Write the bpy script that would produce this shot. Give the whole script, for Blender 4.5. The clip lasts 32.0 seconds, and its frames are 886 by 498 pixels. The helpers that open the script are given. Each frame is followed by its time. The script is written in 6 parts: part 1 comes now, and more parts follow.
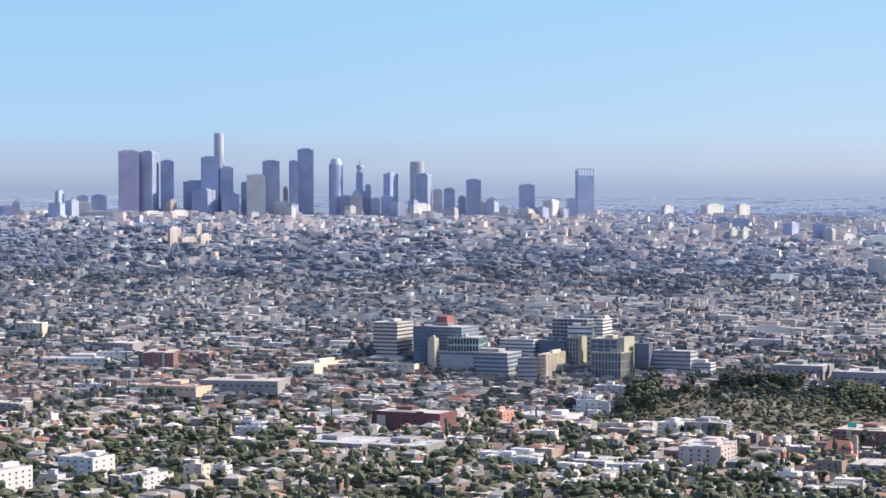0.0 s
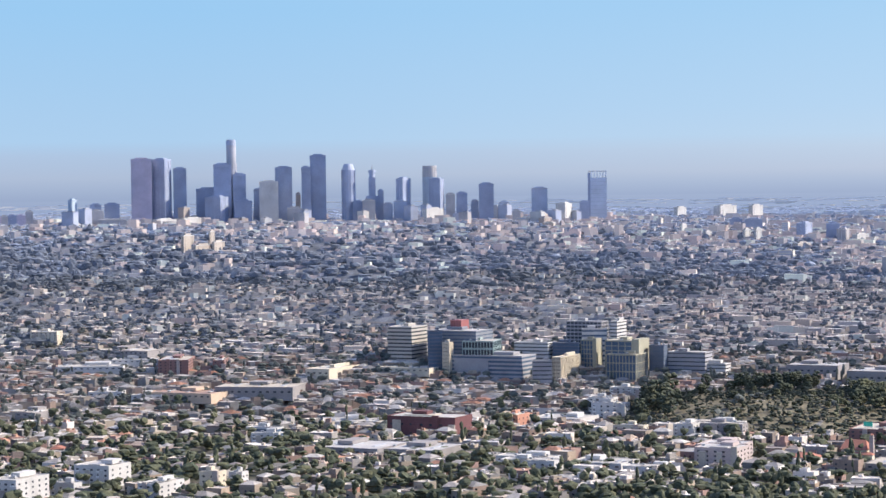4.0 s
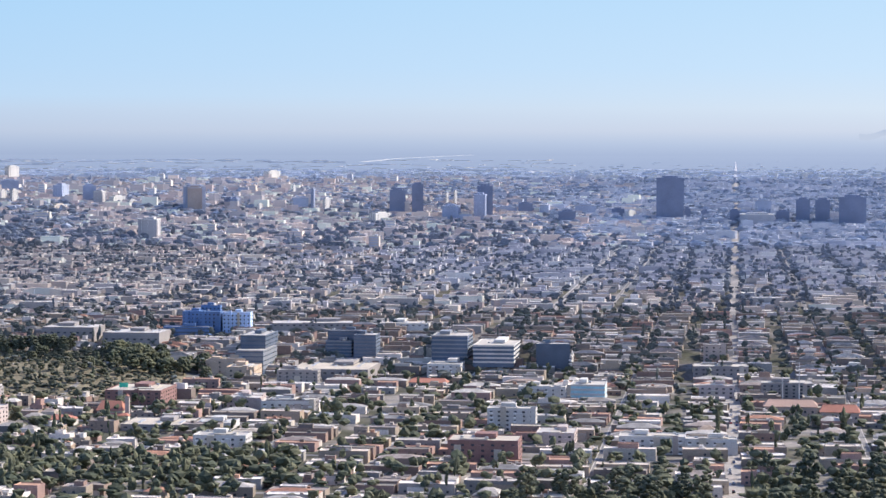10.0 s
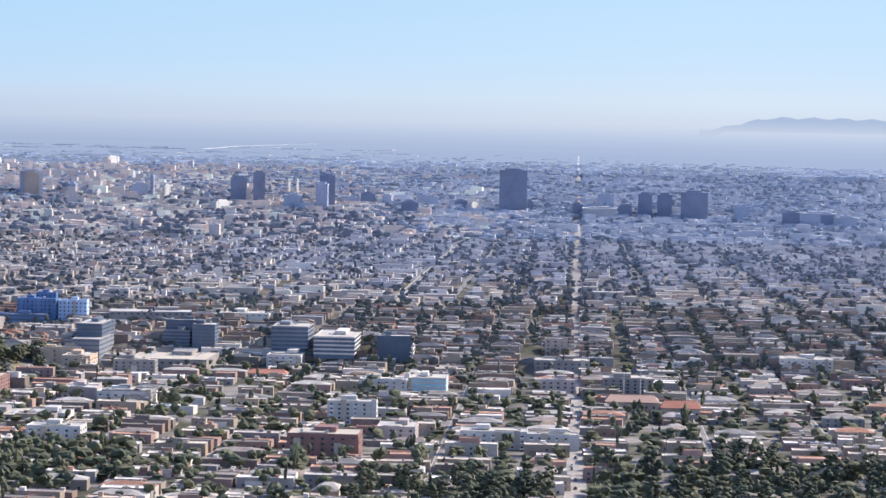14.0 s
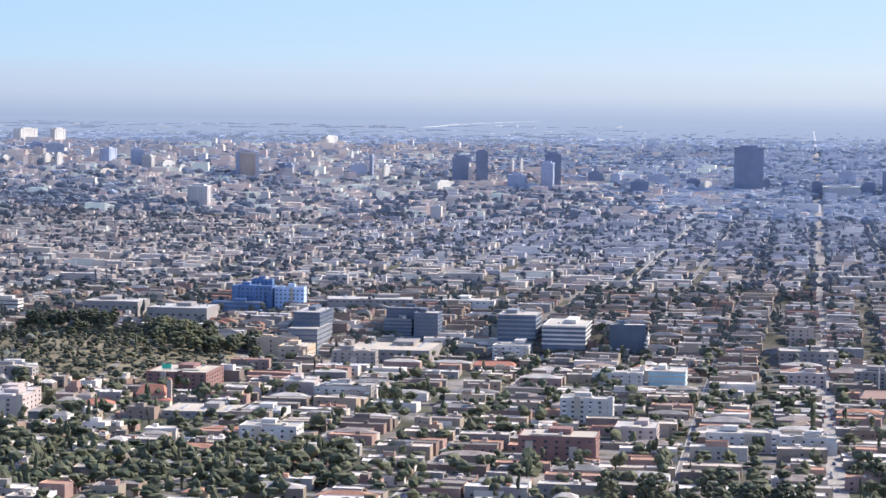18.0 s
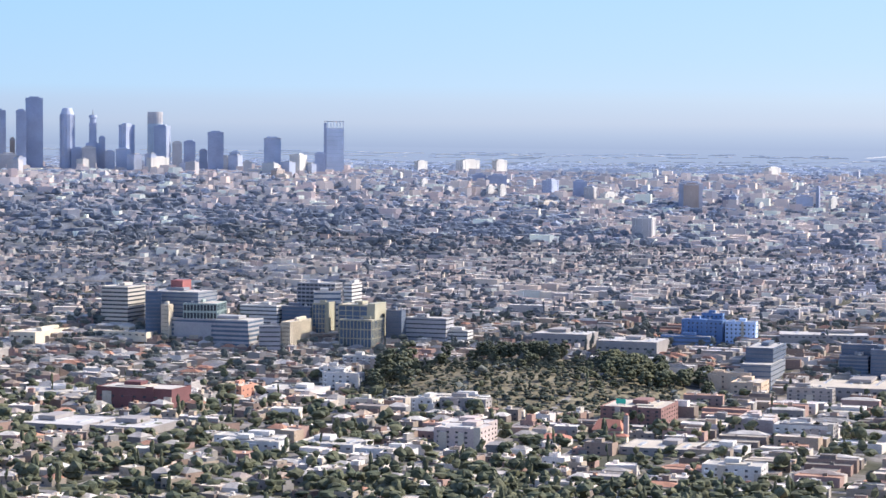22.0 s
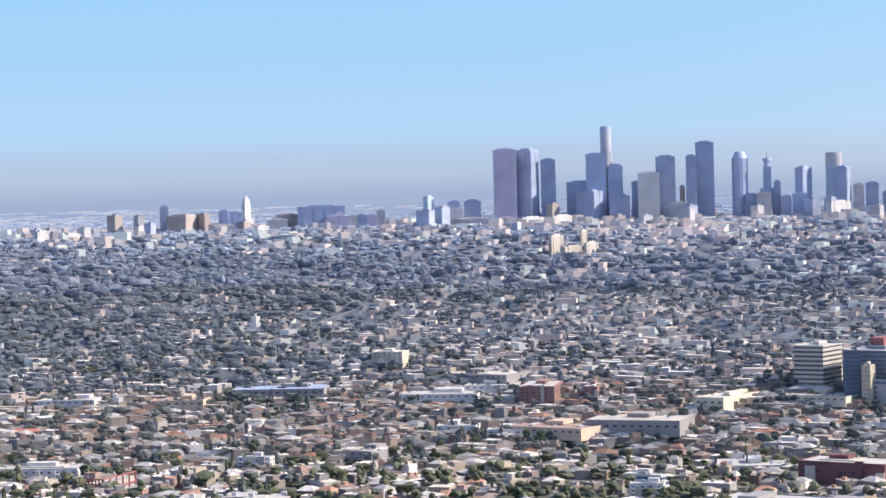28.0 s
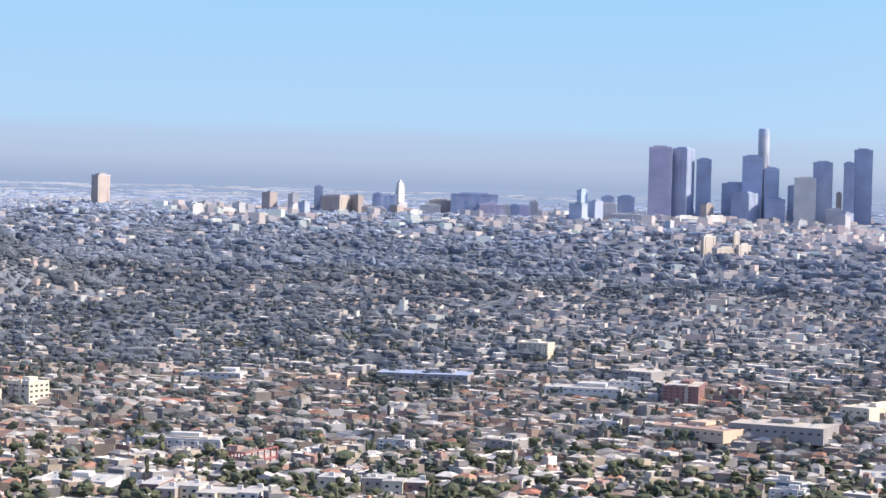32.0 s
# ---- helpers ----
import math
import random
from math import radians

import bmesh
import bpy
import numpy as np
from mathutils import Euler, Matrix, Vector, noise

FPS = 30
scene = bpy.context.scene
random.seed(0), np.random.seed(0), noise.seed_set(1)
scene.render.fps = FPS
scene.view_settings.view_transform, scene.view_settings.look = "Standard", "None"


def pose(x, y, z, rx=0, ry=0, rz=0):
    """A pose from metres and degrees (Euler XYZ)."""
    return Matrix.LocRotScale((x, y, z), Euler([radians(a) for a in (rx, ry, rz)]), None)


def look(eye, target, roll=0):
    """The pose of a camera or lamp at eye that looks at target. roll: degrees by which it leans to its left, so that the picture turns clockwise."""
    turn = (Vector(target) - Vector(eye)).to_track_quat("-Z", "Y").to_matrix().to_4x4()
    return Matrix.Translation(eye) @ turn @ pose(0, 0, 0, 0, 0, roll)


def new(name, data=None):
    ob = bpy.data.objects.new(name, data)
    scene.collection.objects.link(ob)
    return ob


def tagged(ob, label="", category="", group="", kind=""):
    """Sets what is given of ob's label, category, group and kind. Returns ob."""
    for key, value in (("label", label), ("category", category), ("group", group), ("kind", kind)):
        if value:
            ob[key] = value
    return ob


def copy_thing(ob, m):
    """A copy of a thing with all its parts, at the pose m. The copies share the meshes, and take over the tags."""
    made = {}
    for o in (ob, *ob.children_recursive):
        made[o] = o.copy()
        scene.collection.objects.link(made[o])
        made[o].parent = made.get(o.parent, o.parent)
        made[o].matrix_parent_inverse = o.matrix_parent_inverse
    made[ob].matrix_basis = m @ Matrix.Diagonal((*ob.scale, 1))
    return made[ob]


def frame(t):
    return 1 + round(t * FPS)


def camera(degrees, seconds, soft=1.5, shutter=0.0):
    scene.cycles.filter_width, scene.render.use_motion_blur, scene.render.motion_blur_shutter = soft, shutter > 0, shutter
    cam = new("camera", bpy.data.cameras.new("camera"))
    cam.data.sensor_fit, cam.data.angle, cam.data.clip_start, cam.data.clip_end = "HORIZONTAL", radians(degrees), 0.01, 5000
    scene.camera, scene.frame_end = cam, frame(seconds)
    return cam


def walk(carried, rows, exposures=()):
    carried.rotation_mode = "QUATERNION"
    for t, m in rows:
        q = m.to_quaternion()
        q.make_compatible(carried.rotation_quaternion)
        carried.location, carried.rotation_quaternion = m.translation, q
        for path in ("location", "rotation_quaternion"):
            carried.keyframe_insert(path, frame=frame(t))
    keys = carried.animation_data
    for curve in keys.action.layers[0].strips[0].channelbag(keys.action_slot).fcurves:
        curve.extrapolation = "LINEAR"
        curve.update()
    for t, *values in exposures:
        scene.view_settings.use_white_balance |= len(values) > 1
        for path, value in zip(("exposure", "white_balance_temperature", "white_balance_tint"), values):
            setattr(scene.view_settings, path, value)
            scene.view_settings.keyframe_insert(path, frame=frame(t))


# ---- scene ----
H = 200.0          # eye above the plain
EASE = 2000.0      # beyond this range the land is drawn in towards the eye


def aim(x, y, turn, tilt, lean):
    """Camera pose: place on the plan, heading clockwise from +y, tilt up and lean."""
    return Matrix.Translation((x, y, H)) @ (
        Matrix.Rotation(radians(-turn), 4, "Z") @ Matrix.Rotation(radians(90 + tilt), 4, "X") @ Matrix.Rotation(radians(lean), 4, "Z"))


cam = camera(21.9, 32.0, soft=1.55)
walk(cam, [
    (0.0, aim(0.00, 0.00, -25.394, -1.570, -0.013)),
    (0.5, aim(0.00, 0.00, -25.806, -1.991, -0.164)),
    (1.0, aim(0.00, 0.00, -26.026, -1.939, -0.420)),
    (1.5, aim(0.00, 0.00, -26.118, -1.875, -0.548)),
    (2.0, aim(0.00, 0.00, -26.304, -1.769, -0.588)),
    (2.5, aim(0.00, 0.00, -26.545, -1.718, -0.578)),
    (4.5, aim(0.00, 0.00, -24.634, -1.258, -0.947)),
    (5.0, aim(0.00, 0.00, -22.134, -1.243, -1.572)),
    (5.5, aim(0.00, 0.00, -19.855, -1.314, -1.720)),
    (6.0, aim(0.00, 0.00, -17.271, -1.254, -1.952)),
    (6.5, aim(0.00, 0.00, -14.904, -1.352, -1.397)),
    (7.0, aim(0.00, 0.00, -13.016, -1.849, -1.095)),
    (7.5, aim(0.00, 0.00, -10.989, -2.153, -1.070)),
    (8.0, aim(0.00, 0.00, -9.915, -2.273, -1.067)),
    (8.5, aim(0.00, 0.00, -9.156, -2.350, -0.786)),
    (9.0, aim(0.00, 0.00, -8.472, -2.363, -0.307)),
    (9.5, aim(0.00, 0.00, -7.817, -2.449, -0.038)),
    (10.0, aim(0.00, 0.00, -7.278, -2.518, 0.099)),
    (10.5, aim(0.00, 0.00, -6.225, -2.454, 0.246)),
    (11.0, aim(0.00, 0.00, -5.349, -2.274, 0.178)),
    (11.5, aim(0.00, 0.00, -4.657, -2.206, 0.396)),
    (12.0, aim(0.00, 0.00, -4.131, -2.150, 0.891)),
    (12.5, aim(0.00, 0.00, -3.834, -2.138, 0.653)),
    (13.0, aim(0.00, 0.00, -3.281, -2.327, 0.668)),
    (13.5, aim(-1.71, 7.24, -3.166, -2.665, 1.026)),
    (15.5, aim(-10.72, 65.84, -3.471, -2.823, 1.352)),
    (16.0, aim(-13.30, 83.06, -4.002, -3.371, 1.237)),
    (16.5, aim(-16.17, 100.02, -4.779, -3.138, 1.134)),
    (17.0, aim(-19.21, 114.31, -6.088, -3.137, 1.048)),
    (17.5, aim(-22.45, 124.84, -7.377, -3.211, 1.100)),
    (18.0, aim(-25.70, 132.27, -8.702, -3.391, 0.621)),
    (18.5, aim(-29.08, 136.94, -10.455, -2.760, 0.531)),
    (19.0, aim(-32.91, 138.73, -11.939, -2.535, 0.386)),
    (19.5, aim(-37.03, 138.66, -13.562, -2.557, 0.519)),
    (20.0, aim(-41.44, 138.75, -15.192, -2.473, 0.443)),
    (20.5, aim(-46.05, 140.07, -16.471, -2.648, 0.450)),
    (21.0, aim(-50.47, 143.10, -17.559, -2.702, 0.472)),
    (21.5, aim(-54.37, 147.47, -18.358, -2.523, 0.334)),
    (22.0, aim(-58.31, 153.31, -19.170, -2.713, 0.445)),
    (22.5, aim(-62.84, 161.28, -20.088, -2.368, -0.111)),
    (23.0, aim(-69.13, 171.99, -21.353, -2.417, -0.620)),
    (23.5, aim(-78.12, 185.24, -23.492, -1.577, -0.813)),
    (24.0, aim(-89.43, 199.59, -24.887, -1.359, -0.664)),
    (24.5, aim(-101.57, 213.35, -25.693, -1.283, -0.529)),
    (25.0, aim(-113.55, 227.19, -27.383, -1.097, -0.329)),
    (25.5, aim(-125.23, 241.16, -29.148, -1.111, -0.627)),
    (27.5, aim(-166.03, 292.26, -33.448, -1.026, -1.523)),
    (28.0, aim(-174.23, 302.65, -35.248, -1.452, -1.513)),
    (28.5, aim(-180.00, 309.86, -36.763, -1.245, -0.934)),
    (29.0, aim(-183.28, 313.63, -38.834, -1.359, -0.408)),
    (29.5, aim(-184.12, 313.32, -40.125, -1.193, 0.007)),
    (30.0, aim(-183.19, 311.01, -40.731, -2.120, -0.126)),
    (30.5, aim(-181.22, 307.99, -41.100, -2.385, 0.009)),
    (31.0, aim(-178.94, 305.39, -40.683, -2.153, 0.390)),
    (31.5, aim(-176.70, 303.29, -39.740, -1.927, 1.036)),
    (32.0, aim(-174.57, 301.42, -38.997, -1.701, 1.530)),
], [(0, 0.85), (5, 0.76), (8, 0.76), (10, 0.86), (13, 0.88), (19, 0.95), (23, 0.98), (25, 0.90), (27, 0.90), (30, 0.85), (32, 0.9)])

# ---- light ----
SUN_AZ, SUN_EL = 58.0, 38.0
world = bpy.data.worlds.new("world")
scene.world = world
world.use_nodes = True
wn = world.node_tree.nodes
sky = wn.new("ShaderNodeTexSky")
sky.sky_type = "NISHITA"
sky.sun_disc = False
sky.sun_elevation = radians(SUN_EL)
sky.sun_rotation = radians(SUN_AZ)
sky.dust_density = 0.4
sky.ozone_density = 2.0
smog = wn.new("ShaderNodeMix")
smog.data_type, smog.blend_type = "RGBA", "MULTIPLY"
smog.inputs[0].default_value = 1.0
smog.inputs[7].default_value = (1.0, 0.95, 1.11, 1)
world.node_tree.links.new(sky.outputs[0], smog.inputs[6])
world.node_tree.links.new(smog.outputs[2], wn["Background"].inputs[0])
wn["Background"].inputs[1].default_value = 0.132
sun = new("sun", bpy.data.lights.new("sun", "SUN"))
sun.data.energy, sun.data.angle, sun.data.color = 4.0, radians(0.53), (1.0, 0.895, 0.765)
sa, se = radians(SUN_AZ), radians(SUN_EL)
sun.matrix_world = look((0, 0, 900), (0 - math.sin(sa) * math.cos(se), 0 - math.cos(sa) * math.cos(se), 900 - math.sin(se)))

# ---- land ----
def smooth(a, b, x):
    q = np.clip((np.asarray(x, float) - a) / (b - a), 0, 1)
    return q * q * (3 - 2 * q)


def terrain(x, y):
    """Height of the land above the plain, in plan metres."""
    x, y = np.asarray(x, float), np.asarray(y, float)
    r = np.hypot(x, y)
    az = np.degrees(np.arctan2(x, y))
    west = smooth(-14, -26, az)
    z = 85 * west * smooth(2600, 8200, r) + 70 * (1 - west) * smooth(5000, 9200, r)
    z = z + 198 * np.clip(1 - r / 1250, 0, 1) ** 2
    u, v = (az + 17.2) / 4.8, (r - 2040) / 205
    z = z + 15 * smooth(1.0, 0.3, np.hypot(u, v))
    u, v = (az + 52.0) / 8.0, (r - 4150) / 900
    z = z + 190 * smooth(1.0, 0.1, np.hypot(u, v))
    roll = np.sin(r / 172 + 0.30 * az) + 0.7 * np.sin(r / 96 - 0.9 * az + 1.0) + 0.5 * np.sin(r / 59 + 1.7 * az)
    z = z + 11 * roll * smooth(2900, 3600, r) * smooth(8000, 7000, r) * smooth(-15, -25, az)
    return z


def drawn(r):
    """Range at which a true range is built, as a factor."""
    r = np.maximum(np.asarray(r, float), 1e-3)
    k = np.where(r <= EASE, 1.0, (np.minimum(r, 9400.0) / EASE) ** -0.74)
    return k * np.maximum(r / 9400.0, 1.0) ** -0.85


def warp(p):
    """True plan points, n x 3, to the built place."""
    p = np.asarray(p, float)
    k = drawn(np.hypot(p[:, 0], p[:, 1]))
    return np.stack([p[:, 0] * k, p[:, 1] * k, H + (p[:, 2] - H) * k], 1)


def polar(az, r):
    return r * math.sin(radians(az)), r * math.cos(radians(az))


# ---- materials ----
def nodes_of(name, rough=0.8, metal=0.0, spec=0.3):
    m = bpy.data.materials.new(name)
    m.use_nodes = True
    b = m.node_tree.nodes["Principled BSDF"]
    b.inputs["Roughness"].default_value = rough
    b.inputs["Metallic"].default_value = metal
    b.inputs["Specular IOR Level"].default_value = spec
    return m, m.node_tree.nodes, m.node_tree.links, b


def worn(m, n, l, b, colour, amount, small, large, bump):
    """Two scales of grain and stain on a colour (socket or rgb), with relief."""
    pos = n.new("ShaderNodeNewGeometry")
    out = None
    for scale in (small, large):
        t = n.new("ShaderNodeTexNoise")
        t.inputs["Scale"].default_value = scale
        t.inputs["Detail"].default_value = 3
        l.new(pos.outputs["Position"], t.inputs["Vector"])
        r = n.new("ShaderNodeMapRange")
        r.inputs["From Min"].default_value, r.inputs["From Max"].default_value = 0.3, 0.7
        r.inputs["To Min"].default_value, r.inputs["To Max"].default_value = 1 - amount, 1 + amount
        l.new(t.outputs["Fac"], r.inputs["Value"])
        if out is None:
            out, first = r.outputs[0], t
        else:
            mu = n.new("ShaderNodeMath")
            mu.operation = "MULTIPLY"
            l.new(out, mu.inputs[0])
            l.new(r.outputs[0], mu.inputs[1])
            out = mu.outputs[0]
    mix = n.new("ShaderNodeVectorMath")
    mix.operation = "SCALE"
    if isinstance(colour, tuple):
        mix.inputs[0].default_value = colour[:3]
    else:
        l.new(colour, mix.inputs[0])
    l.new(out, mix.inputs["Scale"])
    l.new(mix.outputs[0], b.inputs["Base Color"])
    if bump:
        bp = n.new("ShaderNodeBump")
        bp.inputs["Strength"].default_value = bump
        bp.inputs["Distance"].default_value = 0.3
        l.new(first.outputs["Fac"], bp.inputs["Height"])
        l.new(bp.outputs[0], b.inputs["Normal"])


def paint(name, colour, rough=0.85, amount=0.12, small=1.2, large=0.06, bump=0.15, metal=0.0, spec=0.3):
    m, n, l, b = nodes_of(name, rough, metal, spec)
    worn(m, n, l, b, colour, amount, small, large, bump)
    return m


def palette(name, colours, source, rough=0.85, amount=0.12, small=1.2, large=0.06, bump=0.15):
    """A colour picked per object or per joined piece from a few."""
    m, n, l, b = nodes_of(name, rough)
    if source == "object":
        rnd = n.new("ShaderNodeObjectInfo").outputs["Random"]
    else:
        rnd = n.new("ShaderNodeNewGeometry").outputs["Random Per Island"]
    ramp = n.new("ShaderNodeValToRGB")
    ramp.color_ramp.interpolation = "CONSTANT"
    el = ramp.color_ramp.elements
    for i, c in enumerate(colours):
        e = el[i] if i < 2 else el.new(i / len(colours))
        e.position = i / len(colours)
        e.color = (*c, 1)
    l.new(rnd, ramp.inputs[0])
    worn(m, n, l, b, ramp.outputs[0], amount, small, large, bump)
    return m


STUCCO = [(0.38, 0.32, 0.25), (0.48, 0.43, 0.37), (0.28, 0.21, 0.17), (0.37, 0.29, 0.22), (0.31, 0.29, 0.27),
          (0.26, 0.18, 0.15), (0.34, 0.23, 0.20), (0.23, 0.22, 0.21), (0.66, 0.60, 0.54), (0.30, 0.25, 0.20), (0.20, 0.165, 0.145)]
ROOFS = [(0.42, 0.38, 0.32), (0.65, 0.58, 0.50), (0.22, 0.19, 0.17), (0.55, 0.47, 0.39), (0.71, 0.65, 0.59), (0.18, 0.16, 0.14), (0.39, 0.23, 0.16), (0.47, 0.42, 0.37), (0.71, 0.63, 0.55), (0.27, 0.23, 0.21), (0.33, 0.29, 0.24)]
PITCHED = [(0.40, 0.21, 0.14), (0.31, 0.26, 0.23), (0.22, 0.21, 0.20), (0.27, 0.25, 0.23), (0.36, 0.28, 0.22), (0.44, 0.41, 0.37), (0.31, 0.29, 0.27), (0.39, 0.36, 0.33), (0.53, 0.49, 0.44)]
# these wall and roof palettes hold distance haze, more of it in FAR
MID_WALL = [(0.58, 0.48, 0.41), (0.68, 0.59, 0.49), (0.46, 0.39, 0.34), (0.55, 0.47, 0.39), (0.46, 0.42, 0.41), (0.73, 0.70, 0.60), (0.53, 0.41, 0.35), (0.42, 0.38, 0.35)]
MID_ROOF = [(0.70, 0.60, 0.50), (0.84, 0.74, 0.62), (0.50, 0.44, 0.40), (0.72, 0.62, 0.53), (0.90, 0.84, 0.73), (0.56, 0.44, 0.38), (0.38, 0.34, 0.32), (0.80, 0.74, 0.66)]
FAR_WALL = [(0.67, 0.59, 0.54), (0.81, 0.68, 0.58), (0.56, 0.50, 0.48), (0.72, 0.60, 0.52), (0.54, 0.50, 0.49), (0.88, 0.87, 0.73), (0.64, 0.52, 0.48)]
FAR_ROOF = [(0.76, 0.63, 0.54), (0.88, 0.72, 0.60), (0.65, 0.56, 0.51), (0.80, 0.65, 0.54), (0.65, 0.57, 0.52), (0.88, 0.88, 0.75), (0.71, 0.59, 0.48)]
M = {}
M["wall"] = palette("stucco", STUCCO, "object", amount=0.16)
M["roof"] = palette("flat_roofing", ROOFS, "object", 0.9, 0.2, 0.5, 0.08)
M["pitched"] = palette("roof_tiles", PITCHED, "object", 0.8, 0.25, 1.5, 0.15, 0.5)
M["wall_joined"] = palette("stucco_joined", STUCCO, "island", amount=0.16)
M["roof_joined"] = palette("roofing_joined", ROOFS, "island", 0.9, 0.2, 0.5, 0.08)
M["pitched_joined"] = palette("tiles_joined", PITCHED, "island", 0.8, 0.25, 1.5, 0.15, 0.5)
M["wall_mid"] = palette("stucco_mid_haze", MID_WALL, "island", large=0.02)
M["roof_mid"] = palette("roofing_mid_haze", MID_ROOF, "island", 0.9, large=0.02)
M["wall_far"] = palette("stucco_far_haze", FAR_WALL, "island", large=0.01)
M["roof_far"] = palette("roofing_far_haze", FAR_ROOF, "island", 0.9, large=0.01)
# low-contrast palettes with haze mixed into every wall colour
M["wall_thick_haze"] = palette("stucco_thick_haze", [(0.52, 0.525, 0.575), (0.62, 0.61, 0.63), (0.47, 0.485, 0.55), (0.57, 0.56, 0.59), (0.54, 0.555, 0.61)], "island", large=0.01)
M["wall_thin_haze"] = palette("stucco_thin_haze", [(0.55, 0.52, 0.53), (0.64, 0.60, 0.58), (0.47, 0.45, 0.48), (0.58, 0.55, 0.56), (0.71, 0.68, 0.65), (0.41, 0.40, 0.43)], "island", large=0.015)
M["wall_horizon_haze"] = palette("stucco_horizon_haze", [(0.52, 0.52, 0.54), (0.66, 0.63, 0.60), (0.47, 0.49, 0.53), (0.61, 0.58, 0.54), (0.50, 0.51, 0.55)], "island", large=0.005)
M["glass"] = paint("window_glass", (0.055, 0.063, 0.078), 0.12, 0.2, 0.4, 0.1, 0.0, 0.0, 0.6)
M["trim"] = paint("white_trim", (0.78, 0.77, 0.74), 0.6)
M["metal"] = paint("galvanised_metal", (0.45, 0.46, 0.47), 0.45, 0.2, 2.0, 0.2, 0.1, 0.6)
M["concrete"] = paint("concrete", (0.42, 0.41, 0.39), 0.9, 0.15)
M["asphalt"] = paint("asphalt", (0.20, 0.19, 0.185), 0.9, 0.2, 0.6, 0.05)
M["avenue"] = paint("worn_concrete_road", (0.31, 0.285, 0.26), 0.9, 0.25, 0.4, 0.04)
M["pavement"] = paint("pavement_concrete", (0.42, 0.40, 0.37), 0.9, 0.15)
M["bark"] = paint("bark", (0.12, 0.09, 0.06), 0.95, 0.3, 3.0, 0.4, 0.6)
WALLS = dict(
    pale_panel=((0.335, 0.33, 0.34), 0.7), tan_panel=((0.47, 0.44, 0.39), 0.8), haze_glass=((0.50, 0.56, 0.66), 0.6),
    # far towers: distance haze mixed into these glass and stone colours
    hazed_slate_glass=((0.20, 0.235, 0.33), 0.6), hazed_dark_glass=((0.30, 0.345, 0.455), 0.65), hazed_brown_stone=((0.44, 0.41, 0.50), 0.7), blue_glass=((0.33, 0.38, 0.50), 0.65),
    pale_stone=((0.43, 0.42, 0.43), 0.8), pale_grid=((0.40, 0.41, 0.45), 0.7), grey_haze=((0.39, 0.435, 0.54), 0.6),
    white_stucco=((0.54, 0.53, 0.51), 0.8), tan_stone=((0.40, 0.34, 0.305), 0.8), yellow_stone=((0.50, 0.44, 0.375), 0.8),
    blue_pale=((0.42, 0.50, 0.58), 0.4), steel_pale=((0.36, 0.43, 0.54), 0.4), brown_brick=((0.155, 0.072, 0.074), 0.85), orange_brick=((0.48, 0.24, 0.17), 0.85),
    red_panel=((0.33, 0.125, 0.118), 0.6), cream=((0.60, 0.53, 0.41), 0.85), ochre=((0.37, 0.35, 0.265), 0.8), grey_panel=((0.22, 0.235, 0.26), 0.6),
    # the palest blue here has sunlight put into it, for the hospital wing
    slate_panel=((0.12, 0.145, 0.19), 0.4), slate_glass=((0.10, 0.14, 0.20), 0.2), royal_blue=((0.11, 0.19, 0.35), 0.7), sunlit_blue=((0.48, 0.61, 0.82), 0.75),
    green_panel=((0.31, 0.39, 0.37), 0.4), teal_panel=((0.35, 0.60, 0.68), 0.4), pink_stucco=((0.45, 0.375, 0.35), 0.85), grey_stucco=((0.29, 0.27, 0.262), 0.85),
    tan_stucco=((0.55, 0.42, 0.31), 0.85), red_tile=((0.41, 0.18, 0.125), 0.75), orange_tile=((0.36, 0.245, 0.195), 0.8), white_paint=((0.55, 0.53, 0.50), 0.7),
    brown_stucco=((0.25, 0.145, 0.13), 0.85), flat_white=((0.45, 0.42, 0.38), 0.9), flat_grey=((0.45, 0.43, 0.41), 0.9), flat_cream=((0.47, 0.42, 0.35), 0.9))
for key, (c, ro) in WALLS.items():
    M[key] = paint(key, c, ro)


def leaves(name, a, b, source):
    m, n, l, bs = nodes_of(name, 0.75, 0.0, 0.2)
    rnd = n.new("ShaderNodeObjectInfo").outputs["Random"] if source == "object" else n.new("ShaderNodeNewGeometry").outputs["Random Per Island"]
    mix = n.new("ShaderNodeMix")
    mix.data_type = "RGBA"
    l.new(rnd, mix.inputs[0])
    mix.inputs[6].default_value, mix.inputs[7].default_value = (*a, 1), (*b, 1)
    worn(m, n, l, bs, mix.outputs[2], 0.35, 0.9, 0.12, 0.0)
    return m


M["leaf"] = leaves("leaves", (0.058, 0.069, 0.043), (0.112, 0.112, 0.060), "object")
M["leaf_dark"] = leaves("dark_leaves", (0.060, 0.072, 0.050), (0.100, 0.106, 0.066), "object")
M["leaf_joined"] = leaves("leaves_joined", (0.054, 0.067, 0.043), (0.116, 0.118, 0.068), "island")
# haze put into the leaf colours, paler and bluer with each distance band
M["leaf_thin_haze"] = leaves("leaves_thin_haze", (0.084, 0.098, 0.092), (0.138, 0.144, 0.122), "island")
M["leaf_mid"] = leaves("leaves_mid_haze", (0.112, 0.128, 0.148), (0.158, 0.168, 0.176), "island")
M["leaf_far"] = leaves("leaves_far_haze", (0.155, 0.176, 0.212), (0.198, 0.216, 0.246), "island")
M["leaf_thick_haze"] = leaves("leaves_thick_haze", (0.245, 0.28, 0.345), (0.305, 0.34, 0.40), "island")
M["leaf_haze"] = leaves("leaves_horizon_haze", (0.31, 0.355, 0.45), (0.38, 0.42, 0.51), "island")
